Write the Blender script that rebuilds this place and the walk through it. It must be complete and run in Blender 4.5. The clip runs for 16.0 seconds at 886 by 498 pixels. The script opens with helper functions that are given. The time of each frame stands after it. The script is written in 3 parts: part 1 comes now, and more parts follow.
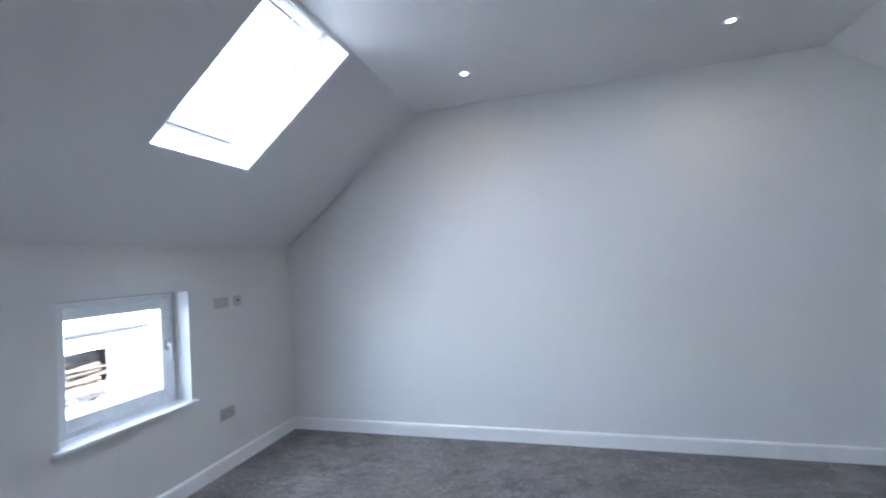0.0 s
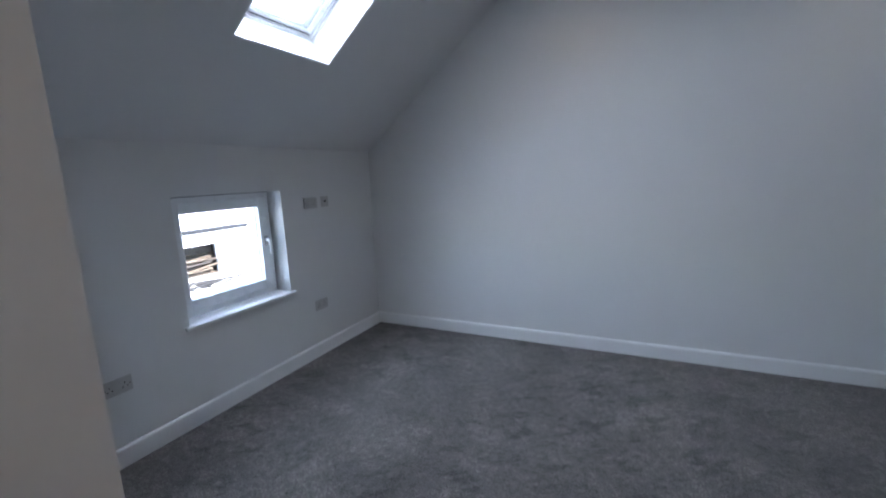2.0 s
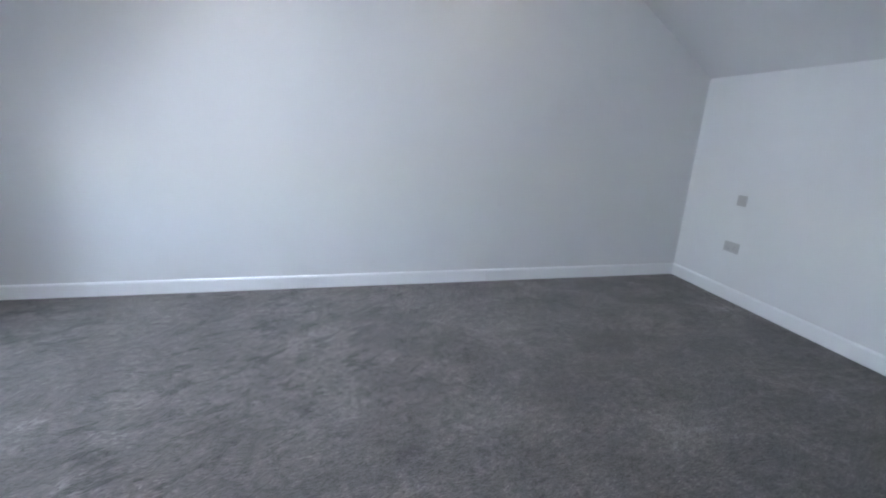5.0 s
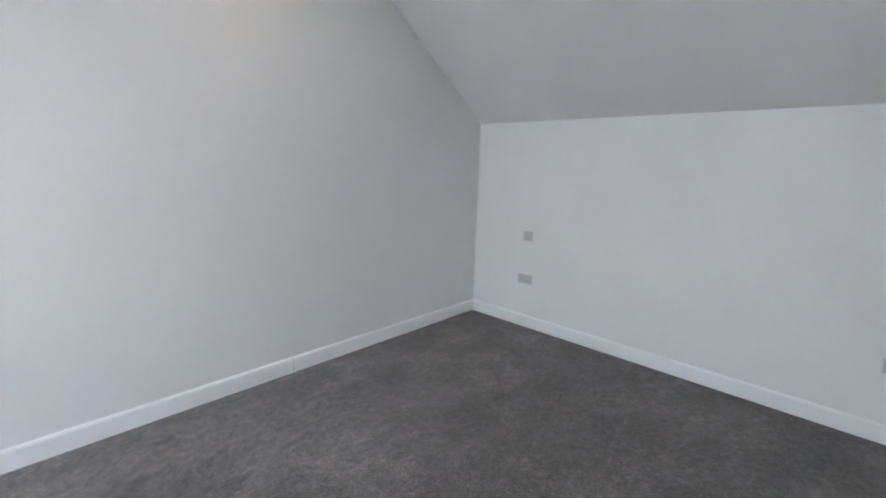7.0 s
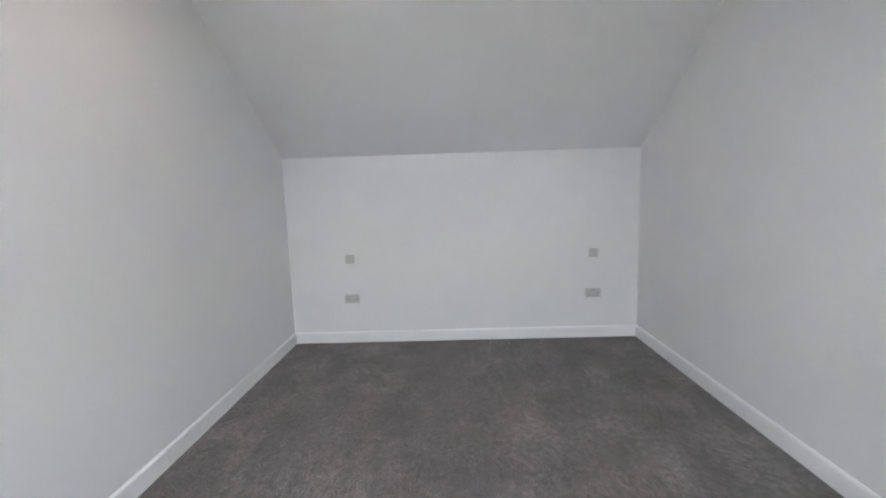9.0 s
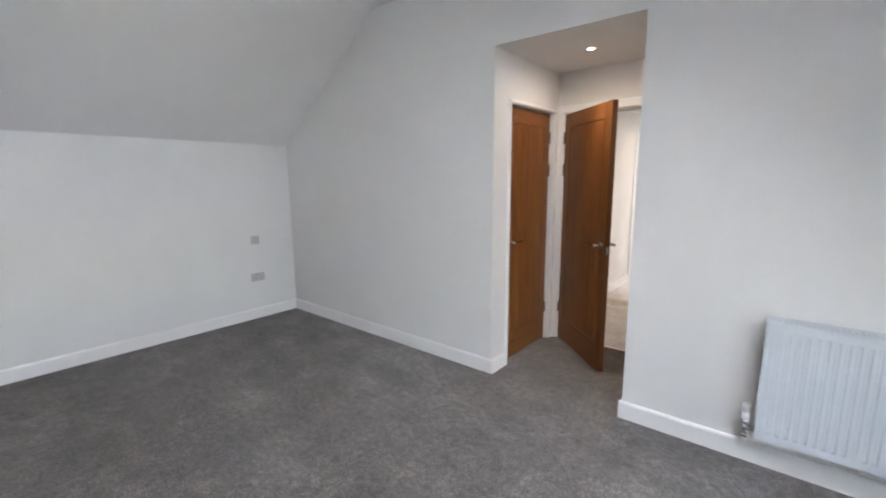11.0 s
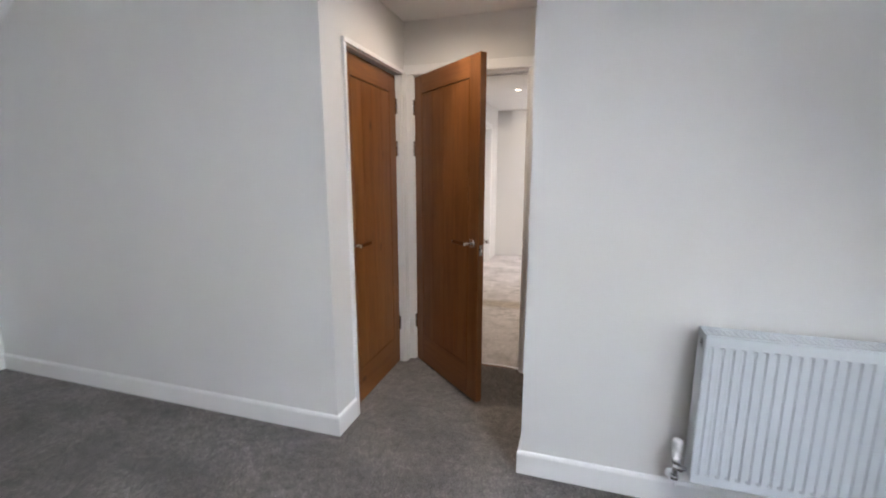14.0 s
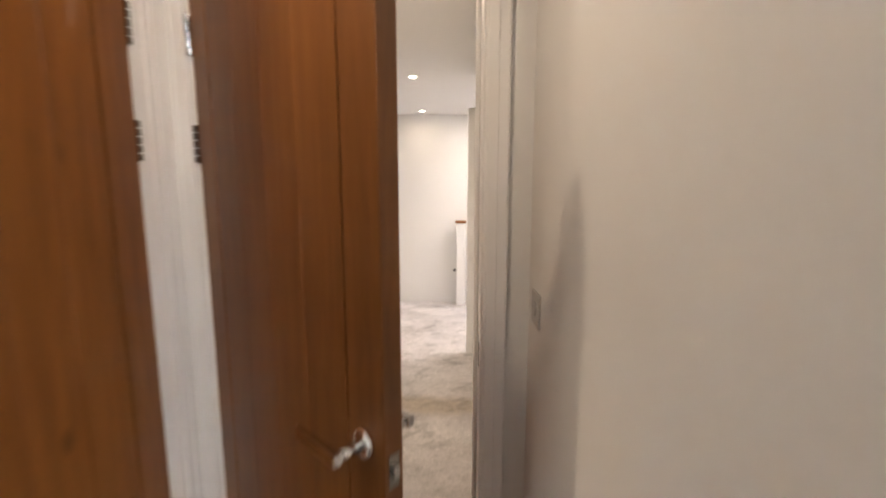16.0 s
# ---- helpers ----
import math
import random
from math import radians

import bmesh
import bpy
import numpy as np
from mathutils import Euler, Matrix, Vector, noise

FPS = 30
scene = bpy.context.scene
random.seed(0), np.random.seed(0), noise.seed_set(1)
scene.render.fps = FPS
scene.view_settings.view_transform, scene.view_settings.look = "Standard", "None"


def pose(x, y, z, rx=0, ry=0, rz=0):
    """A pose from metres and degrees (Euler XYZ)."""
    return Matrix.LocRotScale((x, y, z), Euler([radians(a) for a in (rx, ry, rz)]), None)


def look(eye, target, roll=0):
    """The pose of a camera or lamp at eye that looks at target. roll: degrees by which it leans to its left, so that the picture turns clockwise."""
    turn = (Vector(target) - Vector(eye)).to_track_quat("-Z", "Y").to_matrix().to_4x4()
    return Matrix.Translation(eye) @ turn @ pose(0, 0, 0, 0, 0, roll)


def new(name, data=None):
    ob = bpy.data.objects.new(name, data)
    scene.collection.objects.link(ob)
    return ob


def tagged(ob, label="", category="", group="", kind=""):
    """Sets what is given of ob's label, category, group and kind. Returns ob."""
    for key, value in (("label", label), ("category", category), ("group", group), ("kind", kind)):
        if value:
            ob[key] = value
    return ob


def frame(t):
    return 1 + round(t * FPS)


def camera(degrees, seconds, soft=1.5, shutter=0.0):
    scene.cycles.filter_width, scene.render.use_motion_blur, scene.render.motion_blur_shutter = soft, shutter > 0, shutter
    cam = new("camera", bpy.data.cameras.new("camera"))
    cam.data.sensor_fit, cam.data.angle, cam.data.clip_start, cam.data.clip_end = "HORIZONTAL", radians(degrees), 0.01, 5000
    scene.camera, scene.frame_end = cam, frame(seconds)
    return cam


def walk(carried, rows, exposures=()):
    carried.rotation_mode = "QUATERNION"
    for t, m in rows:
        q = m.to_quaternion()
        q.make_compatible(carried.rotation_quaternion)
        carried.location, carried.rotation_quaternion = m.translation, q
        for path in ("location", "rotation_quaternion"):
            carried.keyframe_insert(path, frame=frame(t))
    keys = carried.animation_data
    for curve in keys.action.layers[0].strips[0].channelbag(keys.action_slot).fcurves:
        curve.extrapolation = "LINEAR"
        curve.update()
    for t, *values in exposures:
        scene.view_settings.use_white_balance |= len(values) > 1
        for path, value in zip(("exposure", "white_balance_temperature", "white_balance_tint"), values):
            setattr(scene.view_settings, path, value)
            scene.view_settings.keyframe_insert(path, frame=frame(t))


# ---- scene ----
cam = camera(92.4, 16.0, soft=1.8, shutter=0.5)
PATH = [
    (0, (-3.272, -0.162, 1.503), (-3.832, 1.757, 1.568), -3.3),
    (0.5, (-3.28, -0.111, 1.507), (-4.033, 1.738, 1.632), -4.5),
    (1, (-3.331, -0.104, 1.523), (-4.204, 1.695, 1.536), -3.2),
    (1.5, (-3.356, -0.111, 1.498), (-4.236, 1.677, 1.339), -2.4),
    (2, (-3.389, -0.098, 1.466), (-4.267, 1.666, 1.124), -2.6),
    (2.5, (-3.386, -0.095, 1.38), (-4.193, 1.665, 0.88), -3.4),
    (3, (-3.407, -0.093, 1.366), (-4.031, 1.705, 0.753), -3.6),
    (3.5, (-3.401, -0.104, 1.331), (-3.758, 1.773, 0.74), -2.8),
    (4, (-3.353, -0.103, 1.377), (-3.347, 1.801, 0.762), -1.2),
    (4.5, (-3.248, -0.112, 1.361), (-2.997, 1.788, 0.788), 0.0),
    (5, (-3.114, -0.08, 1.352), (-2.705, 1.795, 0.787), 2.2),
    (5.2, (-3.032, -0.005, 1.365), (-2.601, 1.903, 0.949), 1.9),
    (7.3, (-3.331, 0.906, 1.456), (-1.735, 2.064, 1.119), 1.6),
    (7.5, (-3.408, 0.998, 1.461), (-1.706, 2.012, 1.186), 1.3),
    (8, (-3.585, 1.304, 1.405), (-1.657, 1.798, 1.209), 1.8),
    (8.5, (-3.778, 1.518, 1.416), (-1.808, 1.779, 1.19), 0.2),
    (9, (-4.088, 1.779, 1.435), (-2.104, 1.827, 1.182), -1.8),
    (9.5, (-4.19, 2.008, 1.471), (-2.27, 1.514, 1.205), 0.9),
    (10, (-4.311, 2.2, 1.472), (-2.606, 1.203, 1.158), -0.1),
    (12.3, (-4.337, 2.791, 1.414), (-3.347, 1.081, 1.105), -1.0),
    (12.5, (-4.31, 2.731, 1.399), (-3.327, 1.018, 1.078), -1.5),
    (13, (-4.193, 2.448, 1.389), (-3.225, 0.731, 1.05), 0.4),
    (13.5, (-4.021, 2.136, 1.358), (-3.182, 0.348, 1.041), 0.3),
    (14, (-3.8, 1.788, 1.376), (-3.222, -0.092, 1.015), 0.0),
    (14.5, (-3.68, 1.405, 1.357), (-3.117, -0.473, 0.961), -1.3),
    (15, (-3.523, 0.981, 1.351), (-3.176, -0.959, 1.008), 0.1),
    (15.5, (-3.411, 0.593, 1.375), (-3.266, -1.374, 1.045), 0.6),
    (16, (-3.405, 0.138, 1.404), (-3.375, -1.843, 1.13), 0.0),
]
walk(cam, [(t, look(e, g, r)) for t, e, g, r in PATH],
     exposures=[(0, 4.65, 5750, 11), (0.5, 4.37, 5750, 11), (1.0, 4.08, 5750, 11), (1.5, 3.88, 5750, 11), (2.5, 3.75, 5750, 11), (3.5, 3.85, 5800, 11),
                (4.0, 4.1, 5850, 11), (4.5, 4.45, 5900, 11), (5.2, 4.82, 5950, 11), (7.5, 4.88, 6700, 12), (9, 4.93, 6800, 13), (12.5, 4.95, 6800, 13),
                (14.0, 4.87, 6800, 13.5), (14.5, 4.82, 6800, 14), (15.0, 4.82, 6900, 14), (15.5, 4.82, 7050, 14), (16, 5.05, 7500, 15)])

# ---- world, sun and large lights ----
SUN_ELEV, SUN_AZ = radians(46), radians(78)   # height, and bearing from +y towards +x
world = bpy.data.worlds.new("world")
scene.world = world
world.use_nodes = True
wn = world.node_tree.nodes
sky = wn.new("ShaderNodeTexSky")
sky.sky_type, sky.sun_disc = "NISHITA", False
sky.sun_elevation, sky.sun_rotation = SUN_ELEV, SUN_AZ
wn["Background"].inputs["Strength"].default_value = 0.10
world.node_tree.links.new(sky.outputs["Color"], wn["Background"].inputs["Color"])

sun_dir = Vector((math.sin(SUN_AZ) * math.cos(SUN_ELEV), math.cos(SUN_AZ) * math.cos(SUN_ELEV), math.sin(SUN_ELEV)))
sun = new("sun", bpy.data.lights.new("sun", "SUN"))
sun.data.energy, sun.data.angle, sun.data.color = 2.0, radians(0.6), (1.0, 0.95, 0.88)
sun.matrix_world = look(sun_dir * 40, (0, 0, 0))

WINDOW_POWER, WINDOW_TINT = 3.2, (0.79, 0.90, 1.0)
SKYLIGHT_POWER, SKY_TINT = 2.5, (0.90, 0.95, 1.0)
LANDING_POWER, LANDING_TINT = 1.0, (1.0, 0.95, 0.90)
SPOT_POWER, SPOT_TINT = 0.36, (1.0, 0.86, 0.70)

# ---- plan ----
EAST, WEST, NORTH, SOUTH = 0.0, -5.89, 3.385, 0.0
KNEE_E, KNEE_W, CEIL = 1.82, 1.72, 2.85
RISE_E, RISE_W = 0.70, 0.80                       # pitch of the two slopes
FLAT_E = EAST - (CEIL - KNEE_E) / RISE_E
FLAT_W = WEST + (CEIL - KNEE_W) / RISE_W
REC_E, REC_W, REC_BACK, REC_CEIL = -2.672, -3.625, -1.005, 2.337
LAND_E, LAND_W, LAND_END, LAND_CEIL = -2.58, -3.625, -5.12, 2.30


# ---- materials ----
def material(name, build):
    m = bpy.data.materials.new(name)
    m.use_nodes = True
    t = m.node_tree
    build(t, t.nodes["Principled BSDF"])
    return m


def node(t, kind, **values):
    n = t.nodes.new(kind)
    for key, value in values.items():
        n.inputs[key.replace("_", " ")].default_value = value
    return n


def coords(t, scale=(1, 1, 1), kind="Object"):
    c = t.nodes.new("ShaderNodeTexCoord")
    m = t.nodes.new("ShaderNodeMapping")
    m.inputs["Scale"].default_value = scale
    t.links.new(c.outputs[kind], m.inputs["Vector"])
    return m.outputs["Vector"]


def noise_tex(t, vec, scale, detail=4.0, rough=0.55, warp=0.0):
    n = node(t, "ShaderNodeTexNoise", Scale=scale, Detail=detail, Roughness=rough, Distortion=warp)
    t.links.new(vec, n.inputs["Vector"])
    return n.outputs["Fac"]


def ramp(t, fac, stops):
    r = t.nodes.new("ShaderNodeValToRGB")
    while len(r.color_ramp.elements) < len(stops):
        r.color_ramp.elements.new(0.5)
    for e, (p, c) in zip(r.color_ramp.elements, stops):
        e.position, e.color = p, (*c, 1)
    t.links.new(fac, r.inputs["Fac"])
    return r.outputs["Color"]


def mix(t, fac, a, b, kind="MIX"):
    m = t.nodes.new("ShaderNodeMix")
    m.data_type, m.blend_type = "RGBA", kind
    for sock, v in ((m.inputs[0], fac), (m.inputs[6], a), (m.inputs[7], b)):
        if isinstance(v, (int, float)):
            sock.default_value = v
        elif isinstance(v, tuple):
            sock.default_value = (*v, 1)
        else:
            t.links.new(v, sock)
    return m.outputs[2]


def bump(t, bsdf, height, strength, distance):
    b = node(t, "ShaderNodeBump", Strength=strength, Distance=distance)
    t.links.new(height, b.inputs["Height"])
    t.links.new(b.outputs["Normal"], bsdf.inputs["Normal"])
    return b


def paint(base, rough, spread=0.03, grain=0.12, scale=260.0):
    """Painted plaster or wood: faint broad unevenness, fine roller grain."""
    def build(t, p):
        v = coords(t)
        broad = noise_tex(t, v, 1.7, 5)
        lo = tuple(c * (1 - spread) for c in base)
        t.links.new(ramp(t, broad, [(0.3, lo), (0.7, base)]), p.inputs["Base Color"])
        r = t.nodes.new("ShaderNodeMapRange")
        r.inputs["To Min"].default_value, r.inputs["To Max"].default_value = rough - 0.06, rough + 0.06
        t.links.new(noise_tex(t, v, 9.0), r.inputs["Value"])
        t.links.new(r.outputs["Result"], p.inputs["Roughness"])
        bump(t, p, noise_tex(t, v, scale, 2), grain, 0.0006)
    return build


def plain(base, rough, metal=0.0):
    def build(t, p):
        v = coords(t)
        t.links.new(ramp(t, noise_tex(t, v, 30.0), [(0.3, tuple(c * 0.93 for c in base)), (0.7, base)]), p.inputs["Base Color"])
        p.inputs["Roughness"].default_value, p.inputs["Metallic"].default_value = rough, metal
        bump(t, p, noise_tex(t, v, 400.0, 2), 0.04, 0.0004)
    return build


def turned(t, angle, scale):
    """Object coordinates turned about z, then stretched."""
    c = t.nodes.new("ShaderNodeTexCoord")
    r = t.nodes.new("ShaderNodeMapping")
    r.inputs["Rotation"].default_value = (0, 0, radians(angle))
    m = t.nodes.new("ShaderNodeMapping")
    m.inputs["Scale"].default_value = scale
    t.links.new(c.outputs["Object"], r.inputs["Vector"])
    t.links.new(r.outputs["Vector"], m.inputs["Vector"])
    return m.outputs["Vector"]


def carpet(dark, middle, light, stain=None, pile=1.0, wear=1.0, trodden=None):
    """Cut-pile carpet: tufts, shading where the pile lies this way or that, sweeper strokes, trodden marks."""
    def build(t, p):
        v = coords(t)
        patches = noise_tex(t, v, 2.6, 9, 0.70)
        mottle = noise_tex(t, v, 26.0, 5, 0.72)
        tufts = noise_tex(t, v, 150.0, 3, 0.75)
        clumps = noise_tex(t, v, 95.0, 4, 0.75)
        grey = lambda a, b, lo, hi: [(a, (1 - lo * wear,) * 3), (b, (1 + hi * wear,) * 3)]
        base = ramp(t, patches, [(0.34, dark), (0.50, middle), (0.66, light)])
        tone = lambda lo, hi: [(0.36, (1 - lo * pile,) * 3), (0.64, (1 + hi * pile,) * 3)]
        fine = ramp(t, tufts, tone(0.75, 0.70))
        mid = ramp(t, clumps, tone(0.55, 0.50))
        soft = ramp(t, mottle, tone(0.40, 0.36))
        # pile brushed one way or the other, with ragged borders
        nap = ramp(t, noise_tex(t, turned(t, 28, (1.0, 2.1, 1)), 1.5, 7, 0.62), grey(0.44, 0.56, 0.09, 0.09))
        # straight strokes of a sweeper
        strokes = ramp(t, noise_tex(t, turned(t, 4, (0.55, 4.2, 1)), 1.0, 3, 0.5), grey(0.46, 0.53, 0.05, 0.05))
        across = ramp(t, noise_tex(t, turned(t, -86, (0.7, 3.6, 1)), 1.0, 3, 0.5), grey(0.47, 0.53, 0.045, 0.045))
        # dark scuffs where feet have turned the pile, in some areas only
        scuff = ramp(t, noise_tex(t, turned(t, -35, (5.0, 10.0, 1)), 1.0, 6, 0.66), grey(0.405, 0.46, 0.52, 0.0))
        area = ramp(t, noise_tex(t, v, 0.8, 3, 0.5), [(0.40, (0, 0, 0)), (0.50, (1, 1, 1))])
        trod = mix(t, area, (1, 1, 1), scuff)
        if trodden:
            # most of it lies round one much-used spot
            gap = t.nodes.new("ShaderNodeVectorMath")
            gap.operation = "DISTANCE"
            gap.inputs[1].default_value = trodden
            t.links.new(v, gap.inputs[0])
            reach = t.nodes.new("ShaderNodeMapRange")
            reach.inputs["From Min"].default_value, reach.inputs["From Max"].default_value = 1.4, 3.0
            reach.inputs["To Min"].default_value, reach.inputs["To Max"].default_value = 1.0, 0.12
            t.links.new(gap.outputs["Value"], reach.inputs["Value"])
            trod = mix(t, reach.outputs["Result"], (1, 1, 1), trod)
        lie = mix(t, 1.0, mix(t, 1.0, nap, strokes, "MULTIPLY"), mix(t, 1.0, across, trod, "MULTIPLY"), "MULTIPLY")
        col = mix(t, 1.0, mix(t, 1.0, mix(t, 1.0, base, soft, "MULTIPLY"), fine, "MULTIPLY"), mix(t, 1.0, mid, lie, "MULTIPLY"), "MULTIPLY")
        if stain:
            # a worn brownish band across the carpet at one place along y
            sep = t.nodes.new("ShaderNodeSeparateXYZ")
            t.links.new(v, sep.inputs[0])
            off = t.nodes.new("ShaderNodeMath")
            off.operation = "ADD"
            off.inputs[1].default_value = -stain
            t.links.new(sep.outputs["Y"], off.inputs[0])
            far = t.nodes.new("ShaderNodeMath")
            far.operation = "ABSOLUTE"
            t.links.new(off.outputs[0], far.inputs[0])
            rag = t.nodes.new("ShaderNodeMath")
            rag.operation = "MULTIPLY_ADD"
            rag.inputs[1].default_value, rag.inputs[2].default_value = -0.22, 0.05
            t.links.new(patches, rag.inputs[0])
            edge = t.nodes.new("ShaderNodeMath")
            edge.operation = "ADD"
            t.links.new(far.outputs[0], edge.inputs[0])
            t.links.new(rag.outputs[0], edge.inputs[1])
            worn = ramp(t, edge.outputs[0], [(0.0, (0.80, 0.72, 0.60)), (0.09, (1, 1, 1))])
            col = mix(t, 1.0, col, worn, "MULTIPLY")
        t.links.new(col, p.inputs["Base Color"])
        p.inputs["Roughness"].default_value = 1.0
        p.inputs["Specular IOR Level"].default_value = 0.1
        p.inputs["Sheen Weight"].default_value = 0.28
        p.inputs["Sheen Roughness"].default_value = 0.6
        h = t.nodes.new("ShaderNodeMath")
        h.operation = "ADD"
        t.links.new(tufts, h.inputs[0])
        t.links.new(clumps, h.inputs[1])
        bump(t, p, h.outputs[0], 1.0, 0.008)
    return build


def oak(along):
    """Oiled oak veneer, grain running along one axis of the object."""
    def build(t, p):
        s = [26.0, 26.0, 26.0]
        s[along] = 2.0
        c = t.nodes.new("ShaderNodeTexCoord")
        info = t.nodes.new("ShaderNodeObjectInfo")
        far = node(t, "ShaderNodeVectorMath")
        far.operation = "SCALE"
        far.inputs["Scale"].default_value = 7.0
        comb = t.nodes.new("ShaderNodeCombineXYZ")
        for k in range(3):
            t.links.new(info.outputs["Random"], comb.inputs[k])
        t.links.new(comb.outputs[0], far.inputs[0])
        plus = t.nodes.new("ShaderNodeVectorMath")
        plus.operation = "ADD"
        t.links.new(c.outputs["Object"], plus.inputs[0])
        t.links.new(far.outputs[0], plus.inputs[1])
        m = t.nodes.new("ShaderNodeMapping")
        m.inputs["Scale"].default_value = s
        t.links.new(plus.outputs[0], m.inputs["Vector"])
        grain = noise_tex(t, m.outputs[0], 1.0, 6, 0.65, 0.7)
        m2 = t.nodes.new("ShaderNodeMapping")
        m2.inputs["Scale"].default_value = [a * 0.22 for a in s]
        t.links.new(plus.outputs[0], m2.inputs["Vector"])
        broad = noise_tex(t, m2.outputs[0], 1.0, 4, 0.5, 1.6)
        m3 = t.nodes.new("ShaderNodeMapping")
        m3.inputs["Scale"].default_value = [a * 7 for a in s]
        t.links.new(plus.outputs[0], m3.inputs["Vector"])
        pores = noise_tex(t, m3.outputs[0], 1.0, 2, 0.5)
        col = ramp(t, grain, [(0.20, (0.156, 0.053, 0.0133)), (0.5, (0.212, 0.078, 0.0200)), (0.80, (0.268, 0.105, 0.029))])
        tone = ramp(t, broad, [(0.30, (0.84, 0.81, 0.78)), (0.70, (1.13, 1.13, 1.12))])
        dots = ramp(t, pores, [(0.28, (0.84, 0.81, 0.78)), (0.40, (1, 1, 1))])
        m4 = t.nodes.new("ShaderNodeMapping")
        m4.inputs["Scale"].default_value = [5.0 if k != along else 2.6 for k in range(3)]
        t.links.new(plus.outputs[0], m4.inputs["Vector"])
        cells = node(t, "ShaderNodeTexVoronoi", Scale=1.0)
        t.links.new(m4.outputs[0], cells.inputs["Vector"])
        knots = ramp(t, cells.outputs["Distance"], [(0.03, (0.42, 0.34, 0.28)), (0.10, (1, 1, 1))])
        col = mix(t, 1.0, col, knots, "MULTIPLY")
        t.links.new(mix(t, 1.0, mix(t, 1.0, col, tone, "MULTIPLY"), dots, "MULTIPLY"), p.inputs["Base Color"])
        p.inputs["Roughness"].default_value = 0.40
        bump(t, p, pores, 0.12, 0.0008)
    return build


def brushed(base, rough, metal=0.55):
    def build(t, p):
        v = coords(t, (1, 1, 90))
        g = noise_tex(t, v, 12.0, 3)
        t.links.new(ramp(t, g, [(0.3, tuple(c * 0.85 for c in base)), (0.7, base)]), p.inputs["Base Color"])
        p.inputs["Metallic"].default_value, p.inputs["Roughness"].default_value = metal, rough
    return build


def glass(t, p):
    p.inputs["Base Color"].default_value = (1, 1, 1, 1)
    p.inputs["Transmission Weight"].default_value = 1.0
    p.inputs["Roughness"].default_value = 0.0
    p.inputs["IOR"].default_value = 1.01


def glow(colour, strength):
    def build(t, p):
        p.inputs["Emission Color"].default_value = (*colour, 1)
        p.inputs["Emission Strength"].default_value = strength
    return build


def timber(t, p):
    """Sawn boards, each its own tone from pale to weathered."""
    info = t.nodes.new("ShaderNodeObjectInfo")
    tone = ramp(t, info.outputs["Random"], [(0.0, (0.035, 0.030, 0.026)), (0.5, (0.12, 0.088, 0.060)), (1.0, (0.24, 0.19, 0.14))])
    streak = ramp(t, noise_tex(t, coords(t, (9, 1, 9)), 6.0, 4), [(0.3, (0.7, 0.7, 0.7)), (0.7, (1.1, 1.1, 1.1))])
    t.links.new(mix(t, 1.0, tone, streak, "MULTIPLY"), p.inputs["Base Color"])
    p.inputs["Roughness"].default_value = 0.9


def rubble(t, p):
    v = coords(t)
    f = noise_tex(t, v, 1.4, 8, 0.7)
    t.links.new(ramp(t, f, [(0.30, (0.46, 0.44, 0.41)), (0.45, (0.66, 0.64, 0.62)), (0.65, (0.76, 0.75, 0.73))]), p.inputs["Base Color"])
    p.inputs["Roughness"].default_value = 0.95
    bump(t, p, f, 1.0, 0.3)


M_WALL = material("wall_paint", paint((0.76, 0.757, 0.748), 0.62))
M_CEIL = material("ceiling_paint", paint((0.76, 0.755, 0.75), 0.75))
M_TRIM = material("gloss_trim", paint((0.845, 0.845, 0.845), 0.32, 0.02, 0.05, 90.0))
M_UPVC = material("white_plastic", paint((0.83, 0.84, 0.85), 0.28, 0.02, 0.03))
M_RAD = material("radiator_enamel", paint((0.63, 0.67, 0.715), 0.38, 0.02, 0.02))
M_GASKET = material("black_rubber", plain((0.10, 0.10, 0.11), 0.6))
M_CARPET = material("grey_carpet", carpet((0.096, 0.084, 0.078), (0.140, 0.125, 0.118), (0.194, 0.175, 0.165), pile=1.05, trodden=(-4.7, 2.3, 0)))
# the same carpet with the landing's stronger light put into its colour
M_CARPET_LIT = material("pale_carpet", carpet((0.44, 0.405, 0.40), (0.62, 0.585, 0.58), (0.70, 0.665, 0.66), stain=-2.49, pile=0.35, wear=0.5))
M_OAK_V = material("oak_upright", oak(2))
M_OAK_H = material("oak_across", oak(0))
M_CHROME = material("chrome", plain((0.72, 0.72, 0.73), 0.09, 1.0))
M_HINGE = material("hinge_steel", plain((0.38, 0.365, 0.35), 0.22, 1.0))
M_PLATE = material("brushed_steel", brushed((0.60, 0.585, 0.57), 0.5))
M_DARK = material("dark_plastic", plain((0.03, 0.03, 0.03), 0.45))
M_ALU = material("roof_window_metal", plain((0.62, 0.63, 0.65), 0.38, 0.6))
M_STRIP = material("grey_strip", plain((0.13, 0.135, 0.14), 0.55))
M_GLASS = material("pane_glass", glass)
M_LAMP = material("lamp_glow", glow((1.0, 0.90, 0.78), 2.5))
M_RENDER = material("pale_render", paint((0.84, 0.83, 0.81), 0.9, 0.05, 0.4, 40.0))
M_SLATE = material("pale_roofing", paint((0.70, 0.70, 0.70), 0.8, 0.1, 0.4, 30.0))
M_GUTTER = material("grey_gutter", plain((0.012, 0.0125, 0.014), 0.9))
M_BLOCK = material("block_wall", paint((0.16, 0.15, 0.14), 0.95, 0.3, 0.6, 25.0))
M_TIMBER = material("sawn_timber", timber)
M_WEATHERED = material("weathered_board", paint((0.040, 0.036, 0.033), 0.9, 0.4, 0.3, 60.0))
